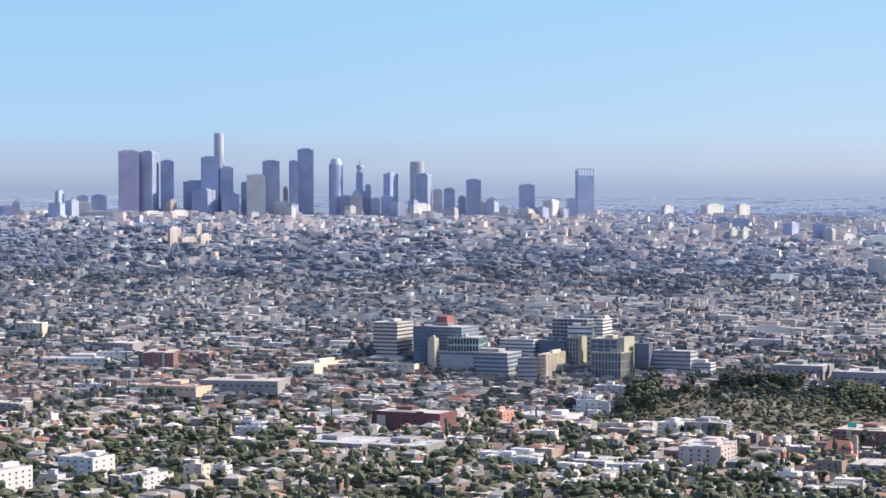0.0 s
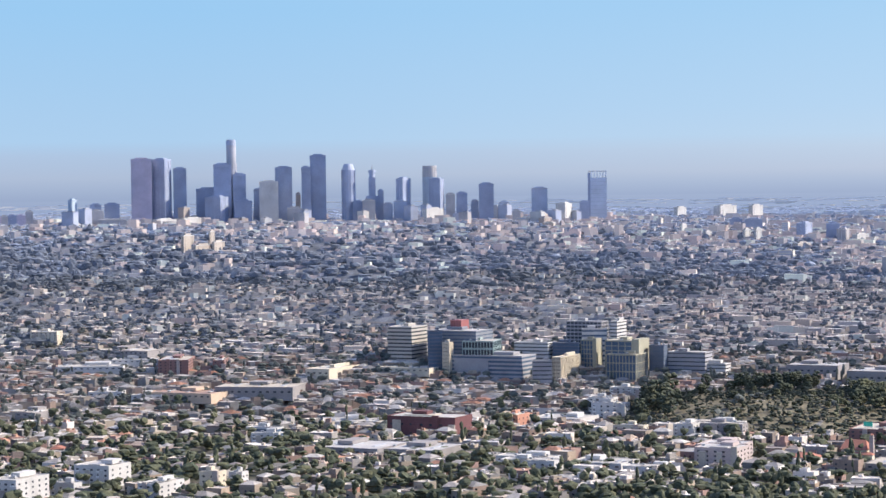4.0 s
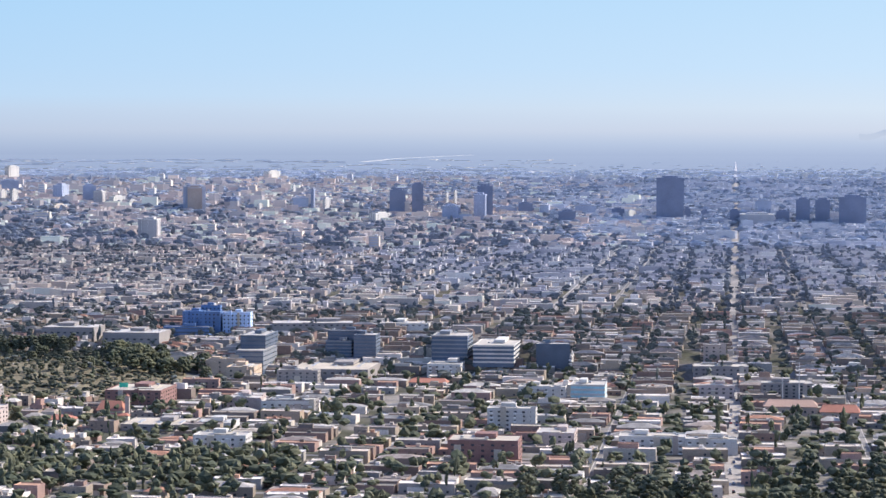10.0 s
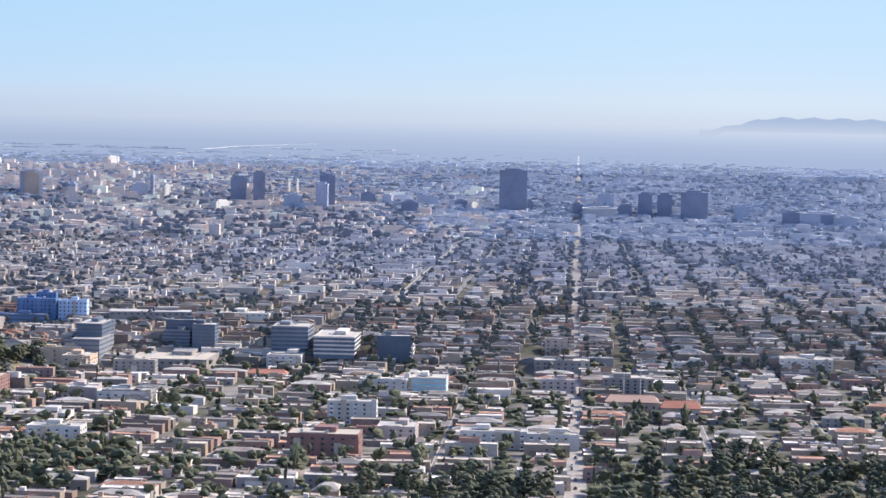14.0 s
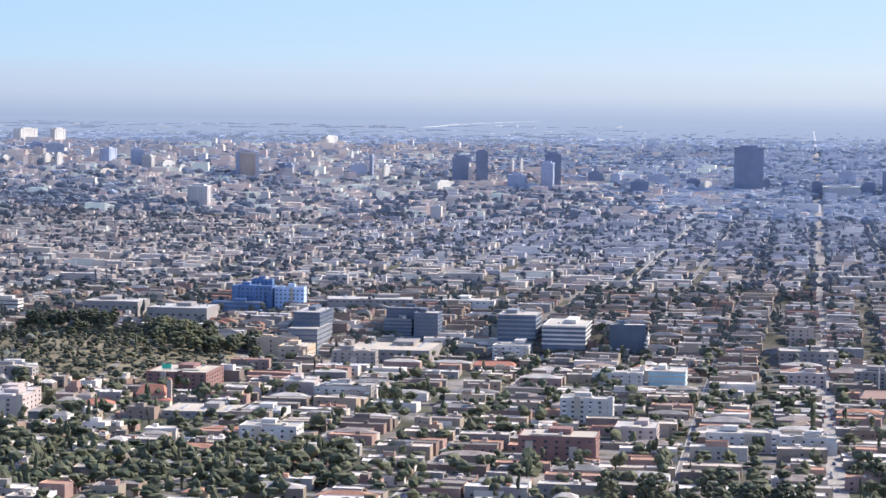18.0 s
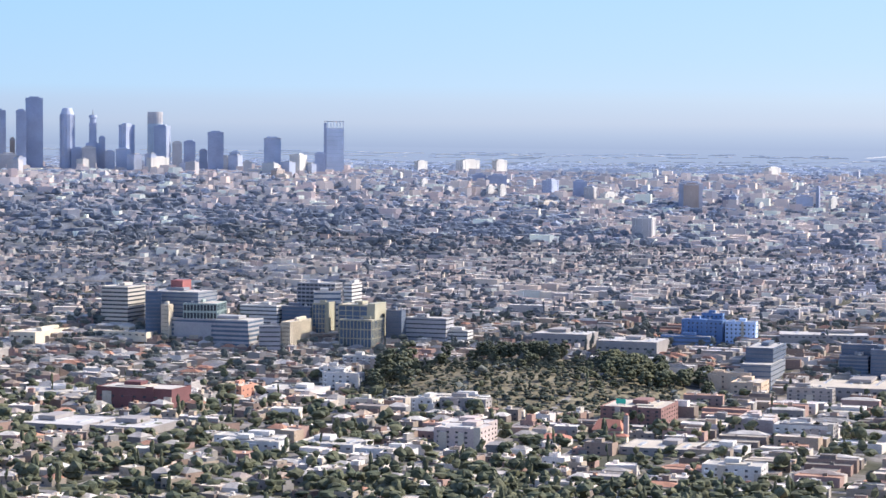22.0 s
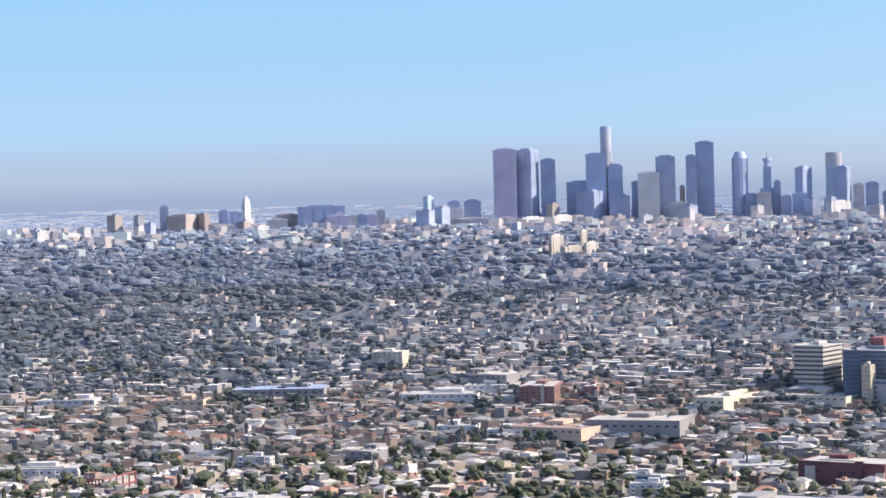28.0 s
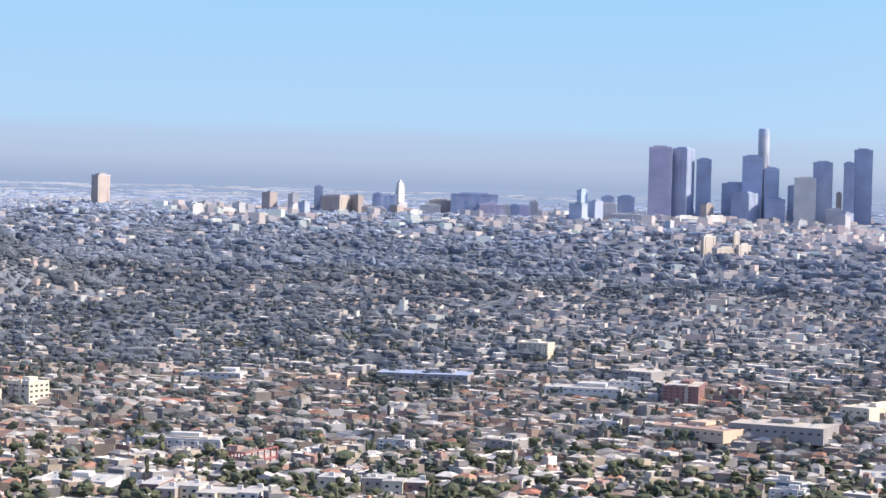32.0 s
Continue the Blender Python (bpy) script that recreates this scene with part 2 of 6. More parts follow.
M["olive"] = leaves("olive_leaves", (0.054, 0.062, 0.044), (0.088, 0.092, 0.062), "island")
M["dry"] = paint("dry_grass", (0.18, 0.158, 0.105), 0.95, 0.3, 0.4, 0.03)


# ---- building blocks ----
def box_data(w, d, h, x=0.0, y=0.0, z=0.0, taper=1.0):
    a, b = w / 2, d / 2
    v = [(x + i * a * s, y + j * b * s, z + k) for k, s in ((0, 1.0), (h, taper)) for i, j in ((-1, -1), (1, -1), (1, 1), (-1, 1))]
    f = [(0, 1, 5, 4), (1, 2, 6, 5), (2, 3, 7, 6), (3, 0, 4, 7), (4, 5, 6, 7), (3, 2, 1, 0)]
    return v, f


def join_data(*many):
    v, f = [], []
    for a, b in many:
        o = len(v)
        v += a
        f += [tuple(i + o for i in q) for q in b]
    return v, f


def drum_data(radius, h, n=14, x=0.0, y=0.0, z=0.0, top=None, squash=1.0):
    top = radius if top is None else top
    v = [(x + math.cos(6.2832 * i / n) * q, y + squash * math.sin(6.2832 * i / n) * q, zz) for zz, q in ((z, radius), (z + h, top)) for i in range(n)]
    f = [(i, (i + 1) % n, n + (i + 1) % n, n + i) for i in range(n)] + [tuple(range(n, 2 * n)), tuple(range(n - 1, -1, -1))]
    return v, f


def hip_data(w, d, h, z, eave=0.6, ridge=0.45, x=0.0, y=0.0):
    """Hipped roof with an eave slab; the ridge runs along the longer side."""
    a, b = w / 2 + eave, d / 2 + eave
    if w >= d:
        rg = [(-a * ridge, 0), (a * ridge, 0)]
        fs = [(4, 5, 9, 8), (5, 6, 9), (6, 7, 8, 9), (7, 4, 8)]
    else:
        rg = [(0, -b * ridge), (0, b * ridge)]
        fs = [(4, 5, 8), (5, 6, 9, 8), (6, 7, 9), (7, 4, 8, 9)]
    c = [(-a, -b), (a, -b), (a, b), (-a, b)]
    v = [(x + p, y + q, z) for p, q in c] + [(x + p, y + q, z + 0.3) for p, q in c] + [(x + p, y + q, z + 0.3 + h) for p, q in rg]
    return v, [(0, 1, 5, 4), (1, 2, 6, 5), (2, 3, 7, 6), (3, 0, 4, 7), (3, 2, 1, 0)] + fs


def mesh_of(name, data, material):
    me = bpy.data.meshes.new(name)
    me.from_pydata(data[0], [], data[1])
    me.materials.append(material)
    return me


def part(name, data, material, parent, label=""):
    me = data if isinstance(data, bpy.types.Mesh) else mesh_of(name, data, material)
    ob = new(name, me)
    ob.parent = parent
    return tagged(ob, label)


def stand(az, r, rot=0.0, back=0.0, lift=0.0):
    """Pose of a thing that stands at that bearing and range."""
    x, y = polar(az, r + back)
    z = float(terrain(x, y)) + lift
    k = float(drawn(math.hypot(x, y)))
    q = warp([(x, y, z)])[0]
    return Matrix.Translation(q) @ Matrix.Rotation(radians(-rot), 4, "Z") @ Matrix.Scale(k, 4), z - lift


def thing(name, m, label, category, group=""):
    e = new(name)
    e.matrix_basis = m
    e.empty_display_size = 0.1
    return tagged(e, label, category, group)


PANE = mesh_of("window", join_data(box_data(1.0, 0.12, 1.0, z=0.0)), M["glass"])


def pane(parent, x, y, z, w, h, side=0):
    ob = new("window", PANE)
    ob.parent = parent
    ob.matrix_basis = Matrix.Translation((x, y, z)) @ Matrix.Rotation(radians(90 * side), 4, "Z") @ Matrix.Diagonal((w, 1, h, 1))
    return ob


def rooftop(e, w, d, h, seed, wall):
    """Penthouse and machinery on a flat roof."""
    g = random.Random(seed)
    a, b = w * g.uniform(0.2, 0.35), d * g.uniform(0.3, 0.5)
    part("penthouse", box_data(a, b, 2.8, g.uniform(-0.2, 0.2) * w, 0.1 * d, h), M[wall], e)
    for i in range(g.randint(1, 3)):
        part("rooftop_unit", join_data(box_data(2.2, 1.8, 1.3, g.uniform(-0.4, 0.4) * w, g.uniform(-0.35, 0.35) * d, h + 0.2)), M["metal"], e)


def roof_slab(e, w, d, h, material):
    """Recessed roof deck inside a parapet."""
    part("roof", box_data(w - 0.8, d - 0.8, 0.3, z=h - 0.9), M[material], e)
    t, z = 0.4, h - 0.9
    data = join_data(box_data(w, t, 0.9, 0, -d / 2 + t / 2, z), box_data(w, t, 0.9, 0, d / 2 - t / 2, z),
                     box_data(t, d - 2 * t, 0.9, -w / 2 + t / 2, 0, z), box_data(t, d - 2 * t, 0.9, w / 2 - t / 2, 0, z))
    return data


def banded(e, w, d, h, wall, glass, roof, storey=3.7, share=0.5, piers=0, end=0.0, seed=1):
    """Office block: glazed core, a proud spandrel at each floor, piers, solid end."""
    n = max(2, round(h / storey))
    s = (h - 1.2) / n
    part("glazing", box_data(w - 0.7, d - 0.7, h - 0.9 + 4, z=-4), M[glass], e)
    sp = mesh_of("spandrel", box_data(w, d, s * share), M[wall])
    for i in range(n):
        o = part("spandrel", sp, None, e)
        o.location.z = i * s
    part("parapet", join_data(roof_slab(e, w, d, h, roof), box_data(w, d, 0.6, z=h - 1.5)), M[wall], e)
    if piers:
        pm = mesh_of("pier", box_data(0.7, 0.5, h - 0.6), M[wall])
        for i in range(piers + 1):
            o = part("pier", pm, None, e)
            o.location = (-w / 2 + 0.35 + (w - 0.7) * i / piers, -d / 2 - 0.1, 0)
        k = max(1, round(piers * d / w))
        for i in range(k + 1):
            o = part("pier", pm, None, e)
            o.matrix_basis = Matrix.Translation((w / 2 + 0.1, -d / 2 + 0.35 + (d - 0.7) * i / k, 0)) @ Matrix.Rotation(radians(90), 4, "Z")
    if end:
        part("stair_tower", box_data(w * end, d + 0.8, h + 1.5 + 4, w / 2 - w * end / 2 + 0.4, 0, -4), M[wall], e)
    rooftop(e, w, d, h, seed, wall)


def punched(e, w, d, h, wall, roof, storey=3.2, bay=4.0, seed=1, win=(1.7, 1.4), sides=True, balconies=False):
    """Stuccoed block with separate windows, parapet roof and roof gear."""
    part("wall", box_data(w - 0.02, d - 0.02, h - 0.9 + 4, z=-4), M[wall], e)
    part("parapet", roof_slab(e, w, d, h, roof), M[wall], e)
    n, k = max(1, round((h - 1) / storey)), max(2, round(w / bay))
    s = (h - 1.2) / n
    for i in range(n):
        for j in range(k):
            pane(e, -w / 2 + w * (j + 0.5) / k, -d / 2, i * s + 0.9, win[0], win[1])
    if sides:
        q = max(2, round(d / bay / 1.3))
        for i in range(n):
            for j in range(q):
                for sx, sd in ((w / 2, 1),) if e.location.x < 0 else ((-w / 2, 3),):
                    pane(e, sx, -d / 2 + d * (j + 0.5) / q, i * s + 0.9, win[0], win[1], sd)
    g = random.Random(seed + 40)
    for j in range(g.randint(0, 1), k, 2):
        bh = (h - 0.9) * g.choice([0.62, 0.8, 1.0, 1.1]) + 0.6
        part("bay", box_data(w / k * g.uniform(0.55, 0.95), g.uniform(0.9, 2.2), bh + 3, -w / 2 + w * (j + 1) / k if j + 1 < k else w * 0.45, -d / 2 - 0.3, -3), M[g.choice([wall, wall, "flat_cream", "tan_stone"])], e)
    if balconies:
        for i in range(n):
            for j in range(0, k, 3):
                part("balcony", box_data(2.6, 1.2, 1.0, -w / 2 + w * (j + 0.5) / k, -d / 2 - 0.6, i * s + 0.1), M["trim"], e)
    part("roof_level", box_data(w * g.uniform(0.25, 0.5), d * g.uniform(0.4, 0.8), 0.9, g.uniform(-0.22, 0.22) * w, g.uniform(-0.08, 0.08) * d, h - 0.6), M[g.choice([roof, "flat_cream", "flat_grey"])], e)
    rooftop(e, w, d, h, seed, wall)


def flat_hall(e, w, d, h, wall, roof, seed=1):
    """Long low hall: walls, flat roof in a parapet, a band of openings, skylights."""
    part("wall", box_data(w - 0.02, d - 0.02, h - 0.9 + 4, z=-4), M[wall], e)
    part("parapet", roof_slab(e, w, d, h, roof), M[wall], e)
    k = max(3, round(w / 7))
    for j in range(k):
        pane(e, -w / 2 + w * (j + 0.5) / k, -d / 2, max(0.8, h * 0.4), min(3.0, w / k * 0.4), min(1.6, h * 0.22))
    for j in range(3):
        part("skylight", box_data(2.5, d * 0.4, 0.7, -w * 0.3 + w * 0.3 * j, 0, h - 0.6, 0.8), M["metal"], e)
    rooftop(e, w, d, h, seed, wall)


def slab_tower(e, w, d, h, wall, cap, piers=7, seed=1):
    """Distant high-rise: shaft, proud ribs on two faces, base, cap and plant room."""
    part("shaft", box_data(w, d, h + 6, z=-6), M[wall], e)
    rib = mesh_of("rib", box_data(w * 0.045, 0.8, h * 0.93), M[wall])
    for i in range(piers):
        o = part("rib", rib, None, e)
        o.location = (-w / 2 + w * (i + 0.5) / piers, -d / 2 - 0.4, h * 0.04)
        if i % 2:
            continue
        o = part("rib", rib, None, e)
        o.matrix_basis = Matrix.Translation((w / 2 + 0.4, -d / 2 + d * (i + 0.5) / piers, h * 0.04)) @ Matrix.Rotation(radians(90), 4, "Z") @ Matrix.Diagonal((d / w, 1, 1, 1))
    part("cap", box_data(w + 1.6, d + 1.6, h * 0.02 + 1.5, z=h * 0.955), M[cap], e)
    part("plant_room", box_data(w * 0.6, d * 0.55, 4.5, z=h), M[wall], e)


STYLE = {}


def style(key, name, label, category, group=""):
    def keep(fn):
        STYLE[key] = (name, label, category, group, fn)
        return fn
    return keep


count = [0]
TAKEN = []


def put(key, az, r, w, d, h, rot):
    name, label, category, group, fn = STYLE[key]
    count[0] += 1
    m, z = stand(az, r, rot, d / 2)
    x, y = polar(az, r + d / 2)
    TAKEN.append((x, y, 0.5 * max(w, d) + 3, 0.5 * w + 4, 0.5 * d + 6))
    e = thing(name, m, label, category, group)
    fn(e, w, d, h - z, count[0])


# the shaft colours carry the haze; the air itself is clear
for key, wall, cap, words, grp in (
        ("dark", "hazed_dark_glass", "hazed_dark_glass", "dark blue-grey glass high-rise with vertical ribs", "high-rises"),
        ("darkk", "hazed_slate_glass", "hazed_slate_glass", "dark slate office tower above low houses", "high-rises"),
        ("darkslab", "hazed_slate_glass", "hazed_slate_glass", "broad dark slab office tower above low houses", "high-rises"),
        ("dark2", "hazed_slate_glass", "hazed_slate_glass", "broad dark office block with a flat top", "high-rises"),
        ("brown", "hazed_brown_stone", "hazed_brown_stone", "brown granite high-rise with vertical ribs, coloured mauve as in haze", "high-rises"),
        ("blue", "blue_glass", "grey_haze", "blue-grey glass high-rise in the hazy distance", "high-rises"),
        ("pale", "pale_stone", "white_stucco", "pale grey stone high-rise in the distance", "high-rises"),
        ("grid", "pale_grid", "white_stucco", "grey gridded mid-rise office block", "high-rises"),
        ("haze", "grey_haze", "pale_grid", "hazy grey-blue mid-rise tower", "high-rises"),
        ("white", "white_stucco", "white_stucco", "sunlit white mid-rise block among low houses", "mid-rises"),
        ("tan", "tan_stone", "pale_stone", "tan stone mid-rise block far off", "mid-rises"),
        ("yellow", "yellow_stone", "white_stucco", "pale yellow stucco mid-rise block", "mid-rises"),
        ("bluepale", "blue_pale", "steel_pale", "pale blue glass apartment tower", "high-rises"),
        ("darkpale", "hazed_dark_glass", "hazed_dark_glass", "slate-blue office block with a pale sunlit end wall", "high-rises"),
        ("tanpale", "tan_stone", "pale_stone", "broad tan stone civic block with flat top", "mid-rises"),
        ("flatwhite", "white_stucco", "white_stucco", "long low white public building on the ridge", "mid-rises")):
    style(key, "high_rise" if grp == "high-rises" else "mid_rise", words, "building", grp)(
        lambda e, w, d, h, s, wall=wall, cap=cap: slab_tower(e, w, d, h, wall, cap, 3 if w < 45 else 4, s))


for key, wall, words in (("mini_pale", "pale_stone", "small pale office block below the towers"), ("mini_haze", "grey_haze", "small grey-blue office block below the towers"),
                         ("mini_white", "white_stucco", "small white block below the towers"), ("mini_tan", "tan_stone", "small tan stone block below the towers")):
    @style(key, "downtown_block", words, "building", "downtown blocks")
    def downtown_block(e, w, d, h, s, wall=wall):
        part("wall", box_data(w, d, h + 6, z=-6), M[wall], e)
        part("cornice", box_data(w + 1.2, d + 1.2, 1.6, z=h - 1.6), M[wall], e)
        part("plant_room", box_data(w * 0.45, d * 0.45, 4.0, w * 0.1, 0, h), M["pale_grid"], e)


@style("crown", "crown_tower", "tallest pale grey stone tower with stepped round crown", "skyscraper", "high-rises")
def crown_tower(e, w, d, h, s):
    part("shaft", join_data(box_data(w * 1.15, d * 1.15, h * 0.62 + 6, z=-6), drum_data(w * 0.60, h * 0.72, 16)), M["pale_grid"], e)
    part("upper_shaft", drum_data(w * 0.54, h * 0.22, 16, z=h * 0.72), M["pale_grid"], e)
    part("crown", join_data(drum_data(w * 0.56, h * 0.05, 16, z=h * 0.93), drum_data(w * 0.48, h * 0.02, 16, z=h * 0.98)), M["grey_haze"], e)
    for i in range(8):
        a = 0.785 * i
        part("rib", box_data(1.5, 1.5, h * 0.72, math.cos(a) * w * 0.60, math.sin(a) * w * 0.60), M["grey_haze"], e)


@style("taper", "round_topped_tower", "grey glass tower with narrowed rounded top", "skyscraper", "high-rises")
def taper_tower(e, w, d, h, s):
    part("shaft", join_data(box_data(w, d * 0.7, h * 0.9 + 6, z=-6), drum_data(w * 0.5, h * 0.9, 16)), M["blue_glass"], e)
    part("top", drum_data(w * 0.46, h * 0.1, 16, z=h * 0.9, top=w * 0.3), M["grey_haze"], e)
    for i in range(5):
        part("rib", box_data(1.2, 1.0, h * 0.88, -w * 0.4 + w * 0.2 * i, -d * 0.5), M["hazed_dark_glass"], e)


@style("spire", "spired_tower", "stepped glass tower with a rounded top and spire", "skyscraper", "high-rises")
def spired_tower(e, w, d, h, s):
    part("podium", box_data(w * 1.5, d, h * 0.5 + 6, z=-6), M["blue_glass"], e)
    part("shaft", box_data(w * 0.9, d, h * 0.86, z=0, taper=0.9), M["hazed_dark_glass"], e)
    part("upper_shaft", drum_data(w * 0.34, h * 0.16, 12, z=h * 0.84), M["blue_glass"], e)
    part("drum_top", drum_data(w * 0.48, h * 0.05, 14, z=h * 0.95, top=w * 0.4), M["hazed_dark_glass"], e)
    part("spire", drum_data(w * 0.08, h * 0.12, 8, z=h, top=0.2), M["metal"], e)


@style("round", "round_tower", "pale round-fronted glass tower with a bright top", "skyscraper", "high-rises")
def round_tower(e, w, d, h, s):
    part("shaft", drum_data(w * 0.52, h * 0.8 + 6, 18, z=-6), M["blue_pale"], e)
    part("top", drum_data(w * 0.52, h * 0.2, 18, z=h * 0.8), M["pale_stone"], e)
    for i in range(9):
        a = 3.1416 + 0.39 * i
        part("mullion", box_data(0.8, 0.8, h * 0.95, math.cos(a) * w * 0.525, math.sin(a) * w * 0.525), M["white_stucco"], e)


@style("glass", "glass_tower", "translucent pale blue glass tower with open top frame", "skyscraper", "high-rises")
def glass_tower(e, w, d, h, s):
    part("shaft", box_data(w, d, h * 0.85 + 6, z=-6), M["haze_glass"], e)
    part("edge", box_data(w * 0.14, d * 1.03, h * 0.95, -w * 0.45, 0), M["hazed_dark_glass"], e)
    for i in range(6):
        part("fin", box_data(w * 0.04, d, h * 0.13, -w * 0.32 + w * 0.155 * i, 0, h * 0.85), M["haze_glass"], e)
    part("top_frame", join_data(box_data(w, 1.5, 2.5, 0, -d / 2 + 0.8, h * 0.97), box_data(w, 1.5, 2.5, 0, d / 2 - 0.8, h * 0.97)), M["pale_stone"], e)
    for i in range(10):
        part("floor_band", box_data(w + 0.8, d + 0.8, 2.0, z=h * (0.05 + 0.08 * i)), M["blue_pale"], e)


@style("cityhall", "civic_tower", "white stepped civic tower with pyramid top", "tower", "high-rises")
def civic_tower(e, w, d, h, s):
    part("base", box_data(w * 2.2, d * 1.4, h * 0.35 + 6, z=-6), M["pale_stone"], e)
    part("shaft", box_data(w, d, h * 0.8), M["white_stucco"], e)
    part("lantern", box_data(w * 0.8, d * 0.8, h * 0.1, z=h * 0.8), M["white_stucco"], e)
    part("pyramid_roof", box_data(w * 0.7, d * 0.7, h * 0.1, z=h * 0.9, taper=0.15), M["pale_stone"], e)
    for i in range(4):
        part("pier", box_data(w * 0.1, 1.0, h * 0.75, -w * 0.36 + w * 0.24 * i, -d / 2 - 0.3), M["white_stucco"], e)


def office(key, name, label, wall, glass, roof, storey=3.7, share=0.5, piers=0, end=0.0):
    style(key, name, label, "building", "office blocks")(
        lambda e, w, d, h, s: banded(e, w, d, h, wall, glass, roof, storey, share, piers, end, s))


office("hosp_tan", "hospital_tower", "tan ten-storey hospital tower with window bands", "tan_panel", "glass", "flat_grey", 4.6, 0.6, 0, 0.0)
office("hosp_blue", "hospital_wing", "grey-blue panelled hospital wing with narrow window bands", "grey_panel", "slate_glass", "flat_grey", 4.2, 0.7, 0, 0.0)
office("hosp_dark", "hospital_link", "dark glazed hospital link block", "slate_panel", "slate_glass", "flat_grey", 4.0, 0.4)
office("hosp_green", "glass_pavilion", "green-grey glazed hospital front with fins", "green_panel", "glass", "flat_white", 9.0, 0.25, 10)
office("hosp_white", "hospital_annex", "white hospital annex with flat roof", "white_paint", "glass", "flat_white", 4.0, 0.66)
office("hosp_cream", "hospital_block", "cream hospital block with a pink parapet corner", "cream", "glass", "flat_white", 4.0, 0.62, 6)
office("hosp_ochre", "ochre_block", "ochre-green concrete hospital block with dark glass front", "ochre", "slate_glass", "flat_cream", 5.0, 0.14, 5, 0.2)
office("hosp_ribs", "ribbed_block", "ochre hospital block with tall vertical ribs", "ochre", "slate_glass", "flat_cream", 9.0, 0.12, 9)
office("hosp_slate", "slate_tower", "slate-blue windowless hospital tower", "slate_panel", "slate_glass", "flat_white", 5.0, 0.9, 0, 0.0)
office("hosp_bar", "hospital_bar", "pale grey hospital bar with dark window strips", "pale_panel", "glass", "flat_white", 4.4, 0.74)
office("office", "office_block", "grey office block with pale spandrel bands", "grey_panel", "slate_glass", "flat_white", 3.9, 0.34)
office("slate_off", "slate_office", "slate-grey office block with flat roof", "slate_panel", "slate_glass", "flat_grey", 3.8, 0.7)
office("white_off", "white_office", "low white office block with dark window bands", "white_paint", "slate_glass", "flat_white", 4.2, 0.42)
office("glass_off", "glass_office", "dark mirrored glass office cube", "slate_glass", "slate_glass", "flat_grey", 3.8, 0.2, 6)
office("teal_off", "teal_office", "white office block with pale blue window bands", "white_paint", "teal_panel", "flat_white", 3.9, 0.45)
office("hosp_arch", "hospital_pavilion", "white hospital pavilion with a pale curved front", "white_paint", "slate_glass", "flat_white", 6.0, 0.6)
office("slate_low", "office_podium", "grey office podium with a white sunlit end", "grey_panel", "slate_glass", "flat_white", 4.0, 0.75)
office("blue_low", "blue_annex", "low blue hospital annex with white flat roof", "royal_blue", "slate_glass", "flat_white", 4.0, 0.6)
office("hosp_grid", "gridded_wing", "grey hospital wing with a grid of dark windows", "pale_panel", "glass", "flat_grey", 4.5, 0.45, 9)


@style("hosp_garage", "parking_structure", "long grey parking structure with open dark decks", "building", "office blocks")
def parking(e, w, d, h, s):
    banded(e, w, d, h, "pale_panel", "slate_glass", "flat_white", 4.4, 0.5, 0, 0.0, s)
    part("screen_wall", box_data(w * 0.42, 0.6, h * 0.82, -w * 0.12, -d / 2 - 0.5, 0), M["pale_panel"], e)


@style("hosp_red", "red_rooftop_block", "red panelled rooftop block above the hospital", "building")
def red_block(e, w, d, h, s):
    part("core", box_data(w, d, h + 4, z=-4), M["red_panel"], e)
    part("coping", box_data(w + 0.6, d + 0.6, 0.6, z=h), M["red_panel"], e)
    for i in range(4):
        part("panel_joint", box_data(0.3, 0.3, h * 0.3, -w * 0.36 + w * 0.24 * i, -d / 2 - 0.1, h * 0.68), M["brown_brick"], e)


def flats(key, name, label, wall, roof, storey=3.2, bay=6.0, win=(2.0, 1.3), balconies=False):
    style(key, name, label, "building", "apartment blocks")(
        lambda e, w, d, h, s: punched(e, w, d, h, wall, roof, storey, bay, s, win, w < 60, balconies))


flats("apt_white", "apartment_block", "white stucco apartment block with rows of windows", "white_paint", "flat_white", balconies=True)
flats("apt_grey", "apartment_block", "grey stucco apartment block with rows of windows", "grey_stucco", "flat_white")
flats("apt_pink", "apartment_block", "pink stucco apartment block with flat roof", "pink_stucco", "flat_grey")
flats("apt_tan", "apartment_block", "tan stucco apartment tower with flat roof", "tan_stone", "flat_grey")
flats("apt_red", "apartment_block", "brown-red stucco apartment block with cream trim", "brown_stucco", "flat_cream")
flats("apt_cream2", "apartment_block", "cream stucco apartment block with shaded front", "cream", "flat_cream")
flats("west_low", "hospital_annex", "low cream hospital annex on the leafy slope", "cream", "flat_cream", 5.0, 8.0)
flats("stucco_tan", "stucco_hall", "orange-tan stucco hall with stepped roofs", "tan_stucco", "flat_cream", 4.5, 7.0)
flats("west_hosp_b", "clinic_block", "cream clinic block with dark window rows", "cream", "flat_white", 4.5, 5.0, (3.6, 1.8))
flats("bigblue", "blue_hospital", "deep blue painted hospital block with small windows", "royal_blue", "royal_blue", 4.0, 4.5, (1.6, 1.6))
# sunlight on this wing is painted in as a paler blue
flats("blue_wing", "blue_wing", "wing of the blue hospital, sunlight painted in as pale blue", "sunlit_blue", "flat_grey", 4.0, 4.5, (1.6, 1.6))
flats("brick", "brick_school", "dark red brick school block with flat white roof", "brown_brick", "flat_white", 6.0, 9.0, (3.0, 1.6))
flats("orange", "brick_annex", "orange brick annex with flat roof", "orange_brick", "flat_white", 5.0, 6.0)


